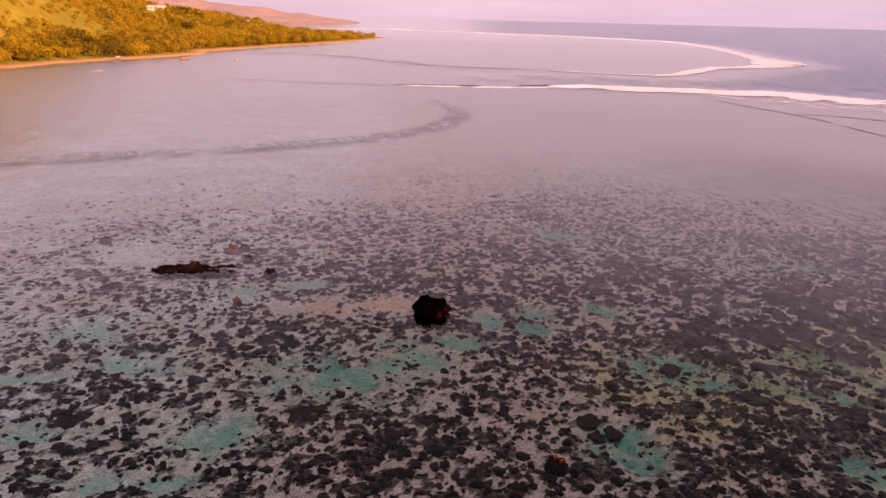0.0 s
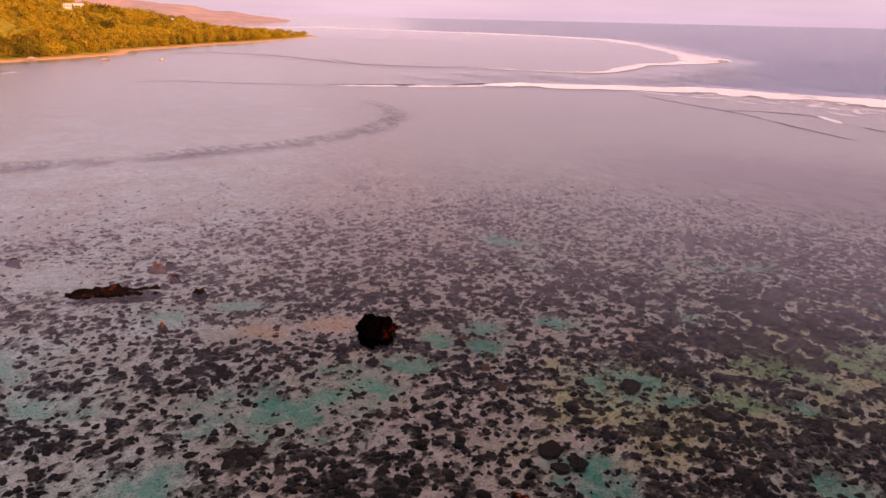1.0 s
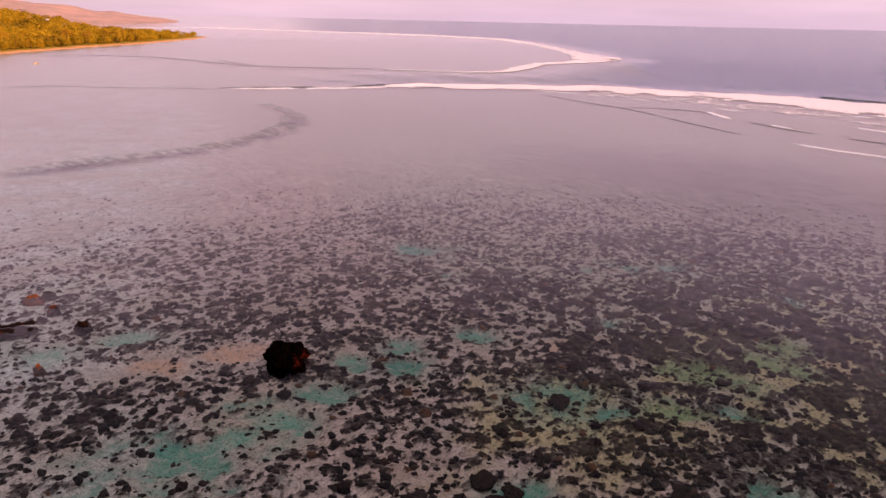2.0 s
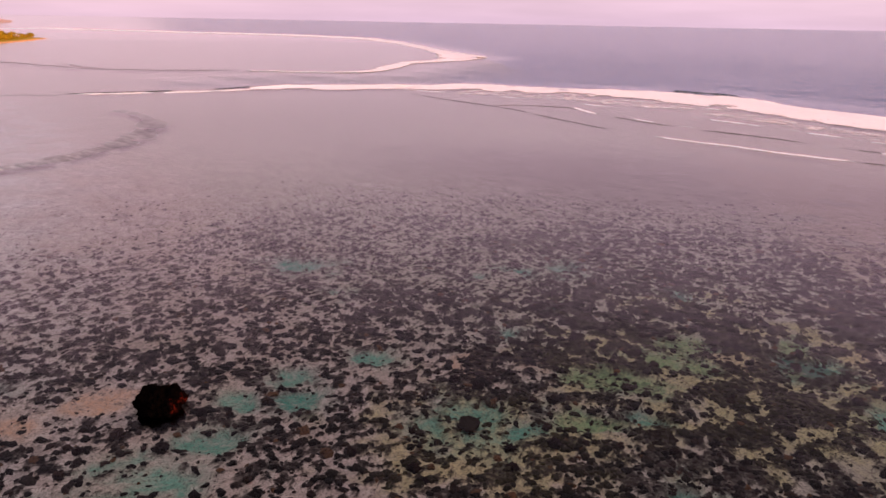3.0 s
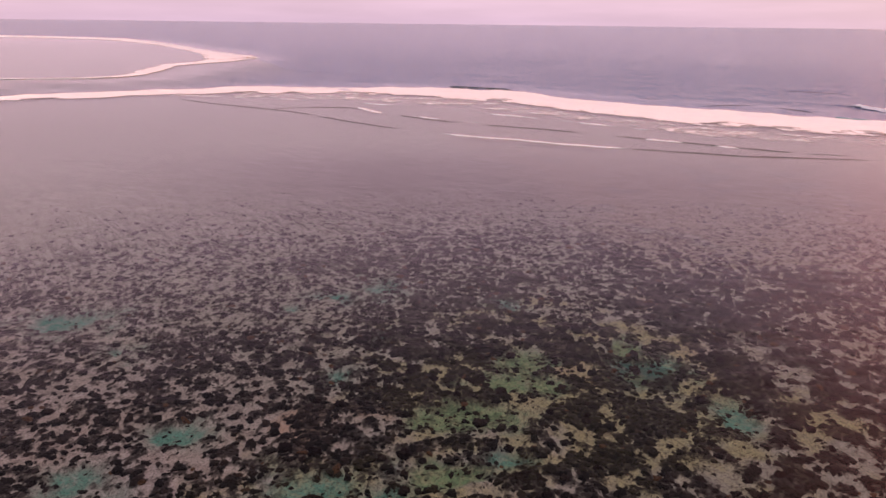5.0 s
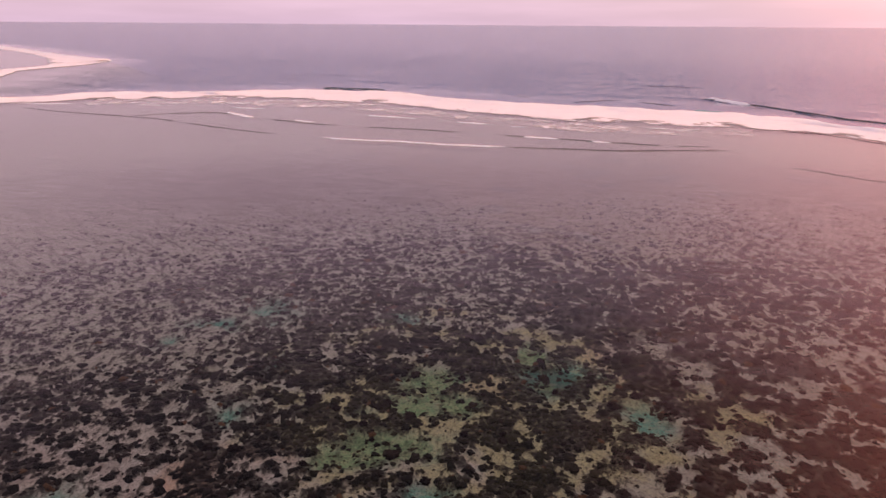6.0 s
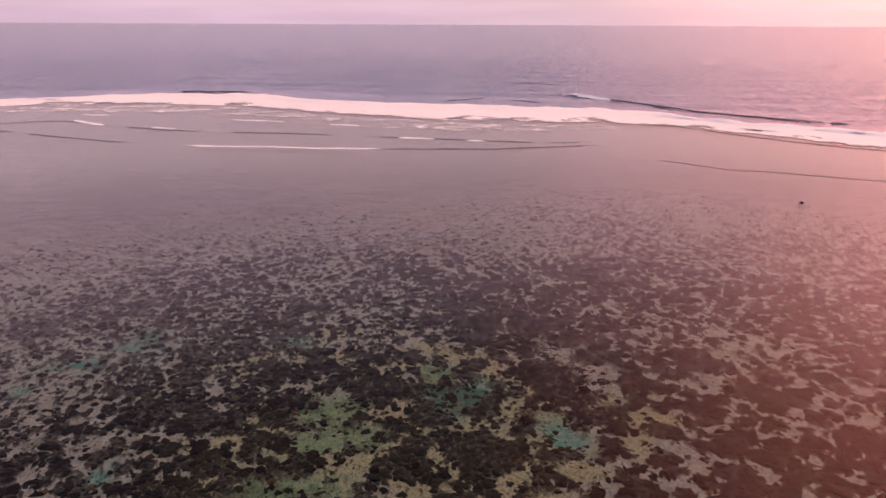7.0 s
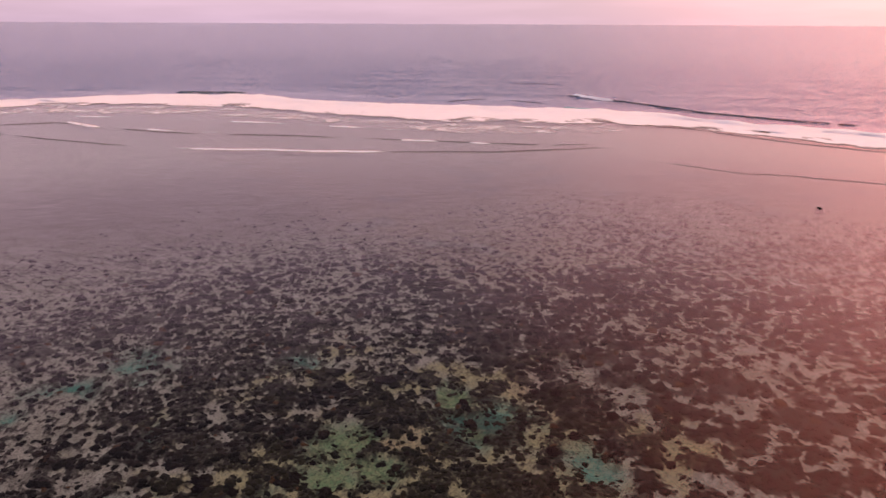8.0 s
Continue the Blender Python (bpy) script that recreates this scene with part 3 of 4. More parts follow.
def build_water():
    gx, gy = graded(-150, 420, 3.0, 5200, 1.045), graded(-40, 640, 3.0, 5200, 1.045)
    x, y = np.meshgrid(gx, gy)
    d = deepness(x, y)
    u = x * 0.93 + y * 0.36 + 14 * (fbm(x, y, 120, 51) - 0.5)
    ridge = np.sin(u * 2 * math.pi / 38.0)
    z = d * 0.38 * (ridge * (0.5 + fbm(x, y, 90, 55)) + 0.5 * (fbm(x, y, 17, 56) - 0.5)) * (1 - smooth(np.hypot(x, y), 600, 1300))
    z = z + swell_rise(x, y)
    ruffled = (1 - smooth(away(x, y, SWIRL) + 6 * (fbm(x, y, 14, 71) - 0.5), 0, 5.5)) * smooth(fbm(x, y, 6, 72), 0.0, 0.5) * (1 - 0.7 * smooth(y, 185, 260))
    breeze = smooth(np.hypot(x, y), 110, 260) * (1 - d) * (1 - smooth(np.hypot(x, y), 900, 1500))
    ob = mesh_of("water", np.stack([x, y, z], -1).reshape(-1, 3), sheet_faces(len(gx), len(gy)), M_WATER, attrs=(("open", d), ("ruffled", ruffled), ("breeze", breeze)))
    tagged(ob, "calm clear lagoon and lilac open sea under a pink sky", "water", kind="structure")


build_seabed()
build_water()


# ---------------------------------------------------------------- surf on the reef
def resample(line, step):
    line = np.array(line, float)
    s = np.r_[0, np.cumsum(np.hypot(*np.diff(line, axis=0).T))]
    t = np.linspace(0, s[-1], max(3, int(s[-1] / step)))
    p = np.stack([np.interp(t, s, line[:, 0]), np.interp(t, s, line[:, 1])], 1)
    for _ in range(3):
        p[1:-1] = (p[:-2] + 2 * p[1:-1] + p[2:]) / 4
    return p


def surf_band(name, outer, inner, high, label, seed, rows=16, step=2.5, edge=0.58, start=0.0, jagged=1.0):
    """A belt of broken water between two lines: a tumbling roller seaward, thin lacing shoreward."""
    a = resample(outer, step)
    b = resample(inner, step)
    b = np.stack([np.interp(np.linspace(0, 1, len(a)), np.linspace(0, 1, len(b)), b[:, k]) for k in (0, 1)], 1)
    v = np.linspace(0, 1, rows)[:, None]
    x, y = a[None, :, 0] * (1 - v) + b[None, :, 0] * v, a[None, :, 1] * (1 - v) + b[None, :, 1] * v
    jag = jagged * ((fbm(x, y, 22, seed) - 0.5) * 15 + (fbm(x, y, 5, seed + 3) - 0.5) * 9)
    nx, ny = b[:, 0] - a[:, 0], b[:, 1] - a[:, 1]
    ln = np.hypot(nx, ny) + 1e-6
    x, y = x + jag * nx / ln * np.minimum(1, ln / 25), y + jag * ny / ln * np.minimum(1, ln / 25)
    body = np.exp(-((v - 0.18) / 0.14) ** 2) + 0.35 * np.exp(-((v - 0.5) / 0.3) ** 2)
    z = 0.06 + high * body * (0.35 + 1.1 * fbm(x, y, 9, seed + 5)) + 0.25 * high * (fbm(x, y, 1.9, seed + 7) - 0.4) * body
    along = np.linspace(0, 1, len(a))[None, :]
    thin = np.maximum(np.maximum(start, smooth(v, edge - 0.15, 1.0)), smooth(0.06 - v, 0, 0.06) * 0.9) + 0 * x
    thin = np.maximum(thin, 0.75 * smooth(mottle(x, y, 10, seed + 11, 3), 0.50, 0.66) * smooth(v, 0.30, 0.85))
    reach = np.hypot(*np.diff(a, axis=0).T).sum()
    thin = np.maximum(thin, smooth(np.minimum(along, 1 - along) * reach, 14.0, 0.0))
    whole = np.stack([x, y, np.maximum(z, 0.05)], -1)
    ob = new(name)
    ob.location = (float(x.mean()), float(y.mean()), 0.0)
    cut = rows // 2
    for piece, lo, hi in (("roller", 0, cut + 1), ("wash", cut, rows)):
        belt = mesh_of(piece, (whole[lo:hi] - np.array(ob.location)).reshape(-1, 3), sheet_faces(len(a), hi - lo), M_FOAM, attrs=(("thin", thin[lo:hi]),))
        belt.parent = ob
        tagged(belt, "tumbling white roller" if piece == "roller" else "thin foam wash")
    return tagged(ob, label, "surf")


def ridge_line(name, line, wide, high, material, label, seed, gaps=0.0, step=1.2, category="wave"):
    """A low wave front that follows a line."""
    p = resample(line, step)
    t = np.gradient(p, axis=0)
    n = np.stack([-t[:, 1], t[:, 0]], 1) / (np.hypot(*t.T)[:, None] + 1e-9)
    v = np.linspace(-1, 1, 9)[:, None]
    along = np.linspace(0, 1, len(p))
    fade = smooth(np.minimum(along, 1 - along), 0, 0.12)
    wob = fbm(p[:, 0], p[:, 1], 11, seed)
    keep = fade * (smooth(wob, gaps, gaps + 0.18) if gaps else 1.0)
    w = wide * (0.7 + 0.7 * fbm(p[:, 0], p[:, 1], 3, seed + 4, 3)) * (0.25 + 0.95 * keep)
    stray = ((fbm(p[:, 0], p[:, 1], 14, seed + 2, 2) - 0.5) * 4.5 + (fbm(p[:, 0], p[:, 1], 3.5, seed + 6, 2) - 0.5) * 1.6) * min(1.0, wide)
    x = p[None, :, 0] + n[None, :, 0] * (v * w + stray)
    y = p[None, :, 1] + n[None, :, 1] * (v * w + stray)
    z = 0.012 + high * keep * np.cos(v * math.pi / 2) ** 2 * (0.6 + 0.8 * wob) + 0 * x
    torn_at = np.abs(v) ** 1.5 * 0.8 + 0.9 * (1 - keep) + 0.9 * (fbm(x, y, 3.0, seed + 8, 3) - 0.45)
    if material is M_FOAM:
        z, torn_at = z * (0.5 + fbm(x, y, 1.6, seed + 9, 2)) + 0.03, torn_at * 0.6
    ob = mesh_of(name, np.stack([x, y, z], -1).reshape(-1, 3), sheet_faces(len(p), 9), material, attrs=(("thin", np.clip(torn_at, 0, 1)),))
    return tagged(ob, label, category)


surf_band("surf", [(46, 350), (64, 354), (95, 355), (120, 348), (149, 346), (172, 330), (194, 314), (222, 301), (235, 281), (247, 256), (243, 217),
                   (243, 188), (254, 161), (266, 131), (267, 103), (265, 88), (256, 61), (258, 40), (250, 14), (246, -60)],
          [(40, 340), (64, 337), (113, 329), (137, 320), (158, 304), (177, 287), (193, 270), (202, 250), (207, 228), (206, 204), (206, 180),
           (208, 158), (209, 138), (215, 121), (224, 105), (234, 90), (236, 74), (229, 57), (222, 41), (216, 20), (212, -60)], 0.9,
          "broad belt of white surf breaking along the reef edge", 81, edge=0.86, jagged=0.85)
surf_band("surf", [(137, 322), (158, 306), (177, 289), (193, 272), (202, 252), (207, 230), (206, 205), (206, 180), (208, 158), (209, 138), (214, 122), (222, 106), (230, 92)],
          [(128, 306), (146, 286), (164, 268), (174, 246), (181, 220), (186, 200), (189, 178), (191, 156), (189, 136), (194, 118), (203, 104), (214, 92), (226, 84)], 0.12,
          "thin lacy wash of spent foam inside the surf", 85, 12, edge=0.6, start=0.71, jagged=0.5)
surf_band("surf", [(-132, 1900), (12, 1760), (130, 1640), (245, 1560), (336, 1430), (400, 1280), (397, 1205), (375, 1045), (348, 900), (328, 800), (312, 720), (302, 640), (294, 590)],
          [(-160, 1800), (-10, 1665), (105, 1555), (212, 1470), (296, 1350), (345, 1225), (348, 1130), (335, 955), (306, 795), (280, 690), (258, 634), (240, 604), (228, 574)], 1.2,
          "white breakers round the outer tip of the far reef", 91, 14, 4.0, edge=0.85)
surf_band("surf", [(300, 606), (262, 562), (238, 547), (215, 537), (192, 521), (170, 481), (147, 449), (132, 438), (112, 438), (88, 448), (60, 462)],
          [(285, 640), (245, 602), (223, 568), (194, 550), (177, 528), (154, 490), (139, 459), (126, 447), (110, 445), (88, 454), (60, 467)], 0.5,
          "thin white surf along the channel side of the far reef", 101, 10, 3.0, edge=0.8, jagged=0.5)

# ---------------------------------------------------------------- the land
def land_height(x, y):
    d = away(x, y, SHORE)
    inn = inside(x, y, LAND)
    tall = np.interp(x / np.maximum(y, 1), (-0.62, -0.5, -0.42, -0.376, -0.30, -0.24, -0.20, -0.10), (70, 52, 36, 28, 20, 12, 7, 3))
    z = 1.2 * smooth(d, 0, 8) + tall * smooth(d + 40 * (fbm(x, y, 90, 61) - 0.5), 12, 170) + 5 * (fbm(x, y, 70, 62) - 0.5) * smooth(d, 20, 90)
    return np.where(inn, np.maximum(z, 0.15 + 0.03 * d), -1.6 - 0.03 * d), d, inn


def build_land():
    gx, gy = np.arange(-1100, -60, 7.0), np.arange(150, 1330, 7.0)
    x, y = np.meshgrid(gx, gy)
    z, d, inn = land_height(x, y)
    z = np.where(~inn, np.maximum(-4, 0.4 - 0.16 * d), z)
    beach = 1 - smooth(d, 3, 6.5)
    ob = mesh_of("hillside_ground", np.stack([x, y, z], -1).reshape(-1, 3), sheet_faces(len(gx), len(gy)), M_LAND, attrs=(("beach", beach),))
    tagged(ob, "green coastal hillside with a narrow tan beach", "hillside", kind="structure")


build_land()


def far_ridge(name, points, thick, material, label, category):
    """A distant ridge from points of x, y and height."""
    pts = resample([(x, y) for x, y, h in points], 25)
    hh = np.interp(pts[:, 0], [x for x, y, h in points], [h for *_, h in points])
    v = np.linspace(-1, 1, 31)[:, None]
    x, y = pts[None, :, 0] + 0 * v, pts[None, :, 1] + v * thick
    z = hh[None, :] * np.cos(v * math.pi / 2) ** 0.8 * (0.62 + 0.6 * fbm(x, y, 300, 63) + 0.55 * (fbm(x, y * 0.35, 75, 64, 3) - 0.5)) - 1.0
    ob = mesh_of(name, np.stack([x, y, z], -1).reshape(-1, 3), sheet_faces(len(pts), 31), material)
    tagged(ob, label, category, kind="structure")


# hills and island carry their haze in the material colour
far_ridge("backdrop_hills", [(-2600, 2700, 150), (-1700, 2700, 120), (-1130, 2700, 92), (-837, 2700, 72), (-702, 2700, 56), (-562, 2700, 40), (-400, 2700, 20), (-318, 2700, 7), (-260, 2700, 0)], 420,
          M_FARHILL, "dry hills far along the coast, tinted pinkish with painted haze", "hills")
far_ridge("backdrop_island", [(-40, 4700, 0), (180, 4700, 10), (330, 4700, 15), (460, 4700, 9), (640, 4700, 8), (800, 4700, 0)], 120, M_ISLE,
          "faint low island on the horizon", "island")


# ---------------------------------------------------------------- coral
DOME = [(1.0, 0.0)] * 6 + [(0.74, 0.75)] * 6 + [(0.0, 1.0)]


def dome_faces():
    out = []
    for k in range(6):
        a, b = k, (k + 1) % 6
        out += [(a, b, b + 6), (a, b + 6, a + 6), (6 + a, 6 + b, 12)]
    return np.array(out)


VIEWED = [(-45, 30), (-40, -18), (60, -18), (90, 10), (150, 14), (172, 60), (150, 122), (96, 166), (-12, 166), (-80, 118)]


def build_coral():
    rng = np.random.default_rng(4)
    xs, ys = [], []
    for step, lo, hi in ((0.34, 0, 58), (0.48, 58, 92), (0.75, 92, 150)):
        x, y = np.meshgrid(np.arange(-80, 172, step), np.arange(-18, 166, step))
        x, y = x.ravel() + rng.uniform(-0.5, 0.5, x.size) * step, y.ravel() + rng.uniform(-0.5, 0.5, y.size) * step
        # distance from the nearest stretch of the flight line
        d = away(x, y, [(0, 0), (0, 16), (4, 28), (10, 35)])
        keep = inside(x, y, VIEWED) & (d >= lo) & (d < hi)
        xs.append(x[keep])
        ys.append(y[keep])
    x, y = np.concatenate(xs), np.concatenate(ys)
    pool, sand, olive, tan, red, cover, near, east, green = reef_masks(x, y)
    far = smooth(away(x, y, [(0, 0), (0, 16), (4, 28), (10, 35)]), 50, 120)
    keep = rng.uniform(size=x.size) < np.clip(0.045 * near * (1 - 0.7 * pool) + 0.74 * cover, 0, 1)
    x, y, olive, red, cover, pool, far, near = (v[keep] for v in (x, y, olive, red, cover, pool, far, near))
    n = len(x)
    r = np.exp(np.minimum(rng.normal(-1.60, 0.42, n), -0.9)) * (0.70 + 0.55 * cover) * (1 + 0.8 * far) * (0.45 + 0.55 * near)
    z0 = bed_height(x, y, pool, cover, np.zeros(n)) - 0.10
    dome = np.array([(q, h) for q, h in DOME])
    ang = np.r_[np.tile(np.arange(6) * 2 * math.pi / 6, 2), 0]
    rad = dome[None, :, 0] * rng.uniform(0.40, 1.55, (n, 13)) * r[:, None]
    turn = rng.uniform(0, 6.28, n)[:, None]
    px, py = rad * np.cos(ang), rad * np.sin(ang) * rng.uniform(0.55, 1.0, n)[:, None]
    vx, vy = px * np.cos(turn) - py * np.sin(turn) + x[:, None], px * np.sin(turn) + py * np.cos(turn) + y[:, None]
    high = np.minimum(r * rng.uniform(0.45, 0.85, n), 0.75)
    vz = z0[:, None] + dome[None, :, 1] * high[:, None] * rng.uniform(0.8, 1.2, (n, 13))
    faces = (dome_faces()[None] + (np.arange(n) * 13)[:, None, None]).reshape(-1, 3)
    ob = mesh_of("coral_clumps", np.stack([vx, vy, np.minimum(vz, -0.1)], -1).reshape(-1, 3), faces, M_CORAL, False,
                 attrs=(("red", np.repeat(red, 13)), ("olive", np.repeat(olive, 13))))
    tagged(ob, "countless dark brown coral clumps on the reef flat", "coral", kind="stuff")


build_coral()


# ---------------------------------------------------------------- rocks
def lumpy(name, material, size, seed, rough=0.25, detail=4, freq=1.6, base=0.15):
    """A knobbly boulder: a ball pushed in and out at three scales, flat where it stands."""
    bm = bmesh.new()
    bmesh.ops.create_icosphere(bm, subdivisions=detail, radius=1.0)
    for v in bm.verts:
        d = v.co.normalized()
        k = 1 + rough * noise.noise(d * freq + Vector((seed, 0, 0))) + 0.55 * rough * noise.noise(d * freq * 2.7 + Vector((0, seed, 0)))
        k += 0.3 * rough * abs(noise.noise(d * freq * 6 + Vector((0, 0, seed))))
        v.co = Vector((d.x * k * size[0] / 2, d.y * k * size[1] / 2, max(d.z * k, -0.6) * size[2] / 1.6 + size[2] * 0.375 * (1 - base)))
    for f in bm.faces:
        f.smooth = True
    me = bpy.data.meshes.new(name)
    bm.to_mesh(me)
    bm.free()
    me.materials.append(material)
    return new(name, me)



def big_boulder():
    """One undercut coral boulder of fused round lobes."""
    lobes = ((-0.75, 0.1, 1.75, 1.45), (0.95, 0.25, 1.85, 1.05), (0.15, -0.35, 1.2, 1.35), (-1.35, -0.1, 0.95, 0.85), (0.7, -0.5, 0.6, 0.95),
             (-0.3, -0.6, 0.45, 1.1), (1.65, 0.1, 1.75, 0.5), (-0.5, 0.6, 1.0, 1.4), (-1.7, 0.2, 1.7, 0.6), (0.4, 0.5, 0.8, 1.1))
    heart = Vector((-0.05, 0.0, 1.2))
    bm = bmesh.new()
    bmesh.ops.create_icosphere(bm, subdivisions=6, radius=1.0)
    for v in bm.verts:
        d, reach = v.co.normalized(), 0.9
        for x, y, z, r in lobes:
            off = Vector((x, y, z)) - heart
            along = off.dot(d)
            rest = r * r - (off.length_squared - along * along)
            if rest > 0:
                reach = max(reach, along + math.sqrt(rest))
        p = heart + d * reach
        p += d * (0.34 * noise.noise(p * 1.5) + 0.22 * noise.noise(p * 3.7) + 0.15 * noise.noise(p * 8.0))
        v.co = p
    for f in bm.faces:
        f.smooth = True
    me = bpy.data.meshes.new("boulder")
    bm.to_mesh(me)
    bm.free()
    me.materials.append(M_BLACK)
    me.materials.append(M_REDROCK)
    for f in me.polygons:
        f.material_index = int(f.center.x > 0.55 + 0.3 * noise.noise(f.center * 2.0) and f.center.z < 2.4)
    ob = new("boulder", me)
    ob.location, ob.scale = (-0.75, 70.1, -1.1), (0.88, 1.3, 0.82)
    tagged(ob, "big black knobbly coral boulder with rusty red hollows in shallow water", "boulder")


big_boulder()


def outcrop():
    """A low reef outcrop of many joined knobs that breaks the surface."""
    rng = random.Random(7)
    bm = bmesh.new()
    for n in range(64):
        u = rng.random()
        x = -4.8 + 9.6 * u
        solid = u < 0.52
        y = rng.gauss(-0.1, 0.55) if solid else rng.choice((-0.75, 0.55, 0.9)) + rng.gauss(0, 0.22)
        r = (rng.uniform(0.35, 0.85) if solid else rng.uniform(0.16, 0.46)) * (0.5 if u < 0.08 else 1)
        m = Matrix.Translation((x, y, 0.60 + (0.12 * rng.random() if solid else 0.02))) @ Matrix.Rotation(rng.random() * 3, 4, "Z") @ Matrix.Diagonal((r * 1.35, r, r * 0.6, 1))
        made = bmesh.ops.create_icosphere(bm, subdivisions=2, radius=1.0, matrix=m)
        for v in made["verts"]:
            v.co += v.normal * (0.35 * r * noise.noise(v.co * 2.3) + 0.15 * r * noise.noise(v.co * 6.0))
    bmesh.ops.create_icosphere(bm, subdivisions=3, radius=1.0, matrix=Matrix.Translation((-2.2, 0.0, 0.2)) @ Matrix.Diagonal((2.6, 1.1, 0.5, 1)))
    bmesh.ops.create_icosphere(bm, subdivisions=3, radius=1.0, matrix=Matrix.Translation((1.9, 0.0, 0.0)) @ Matrix.Diagonal((3.2, 1.3, 0.45, 1)))
    for f in bm.faces:
        f.smooth = True
    me = bpy.data.meshes.new("rock_outcrop")
    bm.to_mesh(me)
    bm.free()
    me.materials.append(M_RUST)
    ob = new("rock_outcrop", me)
    ob.location, ob.scale = (-30.1, 82.0, -0.52), (1, 1, 0.8)
    ob.rotation_euler.z = radians(4)
    tagged(ob, "low jagged dark rock outcrop with rusty edges, above shallow water", "rock")


outcrop()


def small_rock(x, y, size, material, seed, label, z=-0.95, name="rock", turn=0.0):
    ob = lumpy(name, material, size, seed, 0.4, 4, 1.9)
    ob.location, ob.rotation_euler.z = (x, y, z), radians(turn)
    return tagged(ob, label, "rock")


small_rock(-22.4, 72.8, (0.95, 0.7, 1.04), M_ORANGE, 1.3, "small orange weathered rock on the pale sand")
small_rock(-27.9, 90.7, (1.9, 1.0, 1.08), M_ORANGE, 4.1, "small orange-tipped rock near the outcrop")
small_rock(-26.6, 91.8, (1.6, 0.9, 1.02), M_BROWN, 5.2, "small dull brown rock behind the outcrop")
small_rock(-24.9, 87.0, (1.3, 0.9, 1.1), M_RUST, 6.4, "small dark rusty rock beside the outcrop")
small_rock(-20.8, 81.8, (1.5, 1.2, 1.3), M_RUST, 7.7, "dark brown rock standing beside the pale sandbank")
small_rock(-46.5, 93.7, (1.6, 1.0, 1.02), M_RUST, 2.7, "small dark rock in the calm lagoon")
small_rock(8.7, 43.6, (1.5, 1.3, 1.2), M_RUST, 9.1, "small black rock with glowing orange-red weathered side")
small_rock(145.0, 34.6, (1.9, 1.2, 1.06), M_BLACK, 3.3, "small flat black rock just above the lagoon surface")


def microatoll(x, y, size, seed, label):
    """A flat-topped round coral colony with a raised living rim."""
    bm = bmesh.new()
    rings = ((1.0, -0.5), (1.04, 0.0), (1.0, 0.30), (0.88, 0.38), (0.74, 0.30), (0.45, 0.24), (0.18, 0.26))
    rows = []
    for q, h in rings:
        row = []
        for k in range(28):
            a = k * 2 * math.pi / 28
            w = 1 + 0.42 * noise.noise(Vector((math.cos(a) * 1.6, math.sin(a) * 1.6, seed))) + 0.24 * noise.noise(Vector((math.cos(a) * 5, math.sin(a) * 5, seed)))
            row.append(bm.verts.new((q * w * size * math.cos(a), 0.8 * q * w * size * math.sin(a), 0.32 * h + 0.07 * noise.noise(Vector((q * 4, a * 3, seed))))))
        rows.append(row)
    for r0, r1 in zip(rows, rows[1:]):
        for k in range(28):
            bm.faces.new((r0[k], r0[(k + 1) % 28], r1[(k + 1) % 28], r1[k]))
    bm.faces.new(rows[-1])
    for f in bm.faces:
        f.smooth = True
    me = bpy.data.meshes.new("microatoll")
    bm.to_mesh(me)
    bm.free()
    me.materials.append(M_ATOLL)
    ob = new("microatoll", me)
    ob.location, ob.rotation_euler.z = (x, y, -0.95), seed
    return tagged(ob, label, "coral", group="microatolls on the reef flat")


microatoll(21.9, 60.0, 1.05, 1.0, "round dark brown coral colony in a turquoise sand pool")
microatoll(14.0, 48.7, 0.75, 2.0, "tan-brown round coral colony beside a turquoise pool")
microatoll(12.5, 48.1, 0.6, 2.6, "small brown coral colony beside a turquoise pool")
microatoll(12.4, 50.5, 1.1, 3.6, "wide dark flat coral colony beside a turquoise pool")
microatoll(35.0, 52.4, 1.2, 3.0, "wide ring-shaped coral colony with a pale rim")
microatoll(39.6, 71.0, 0.9, 4.0, "brown ring-shaped coral colony among olive sand")
microatoll(64.4, 46.9, 0.65, 5.0, "small dark coral colony on the pale sand channel")
microatoll(-10.7, 50.5, 1.5, 6.1, "broad flat dark coral colony on grey sand")
microatoll(-28.7, 48.8, 1.1, 7.3, "dark flat coral colony on pale sand")
microatoll(42.6, 65.9, 1.0, 8.2, "dark round coral colony beside green sand")


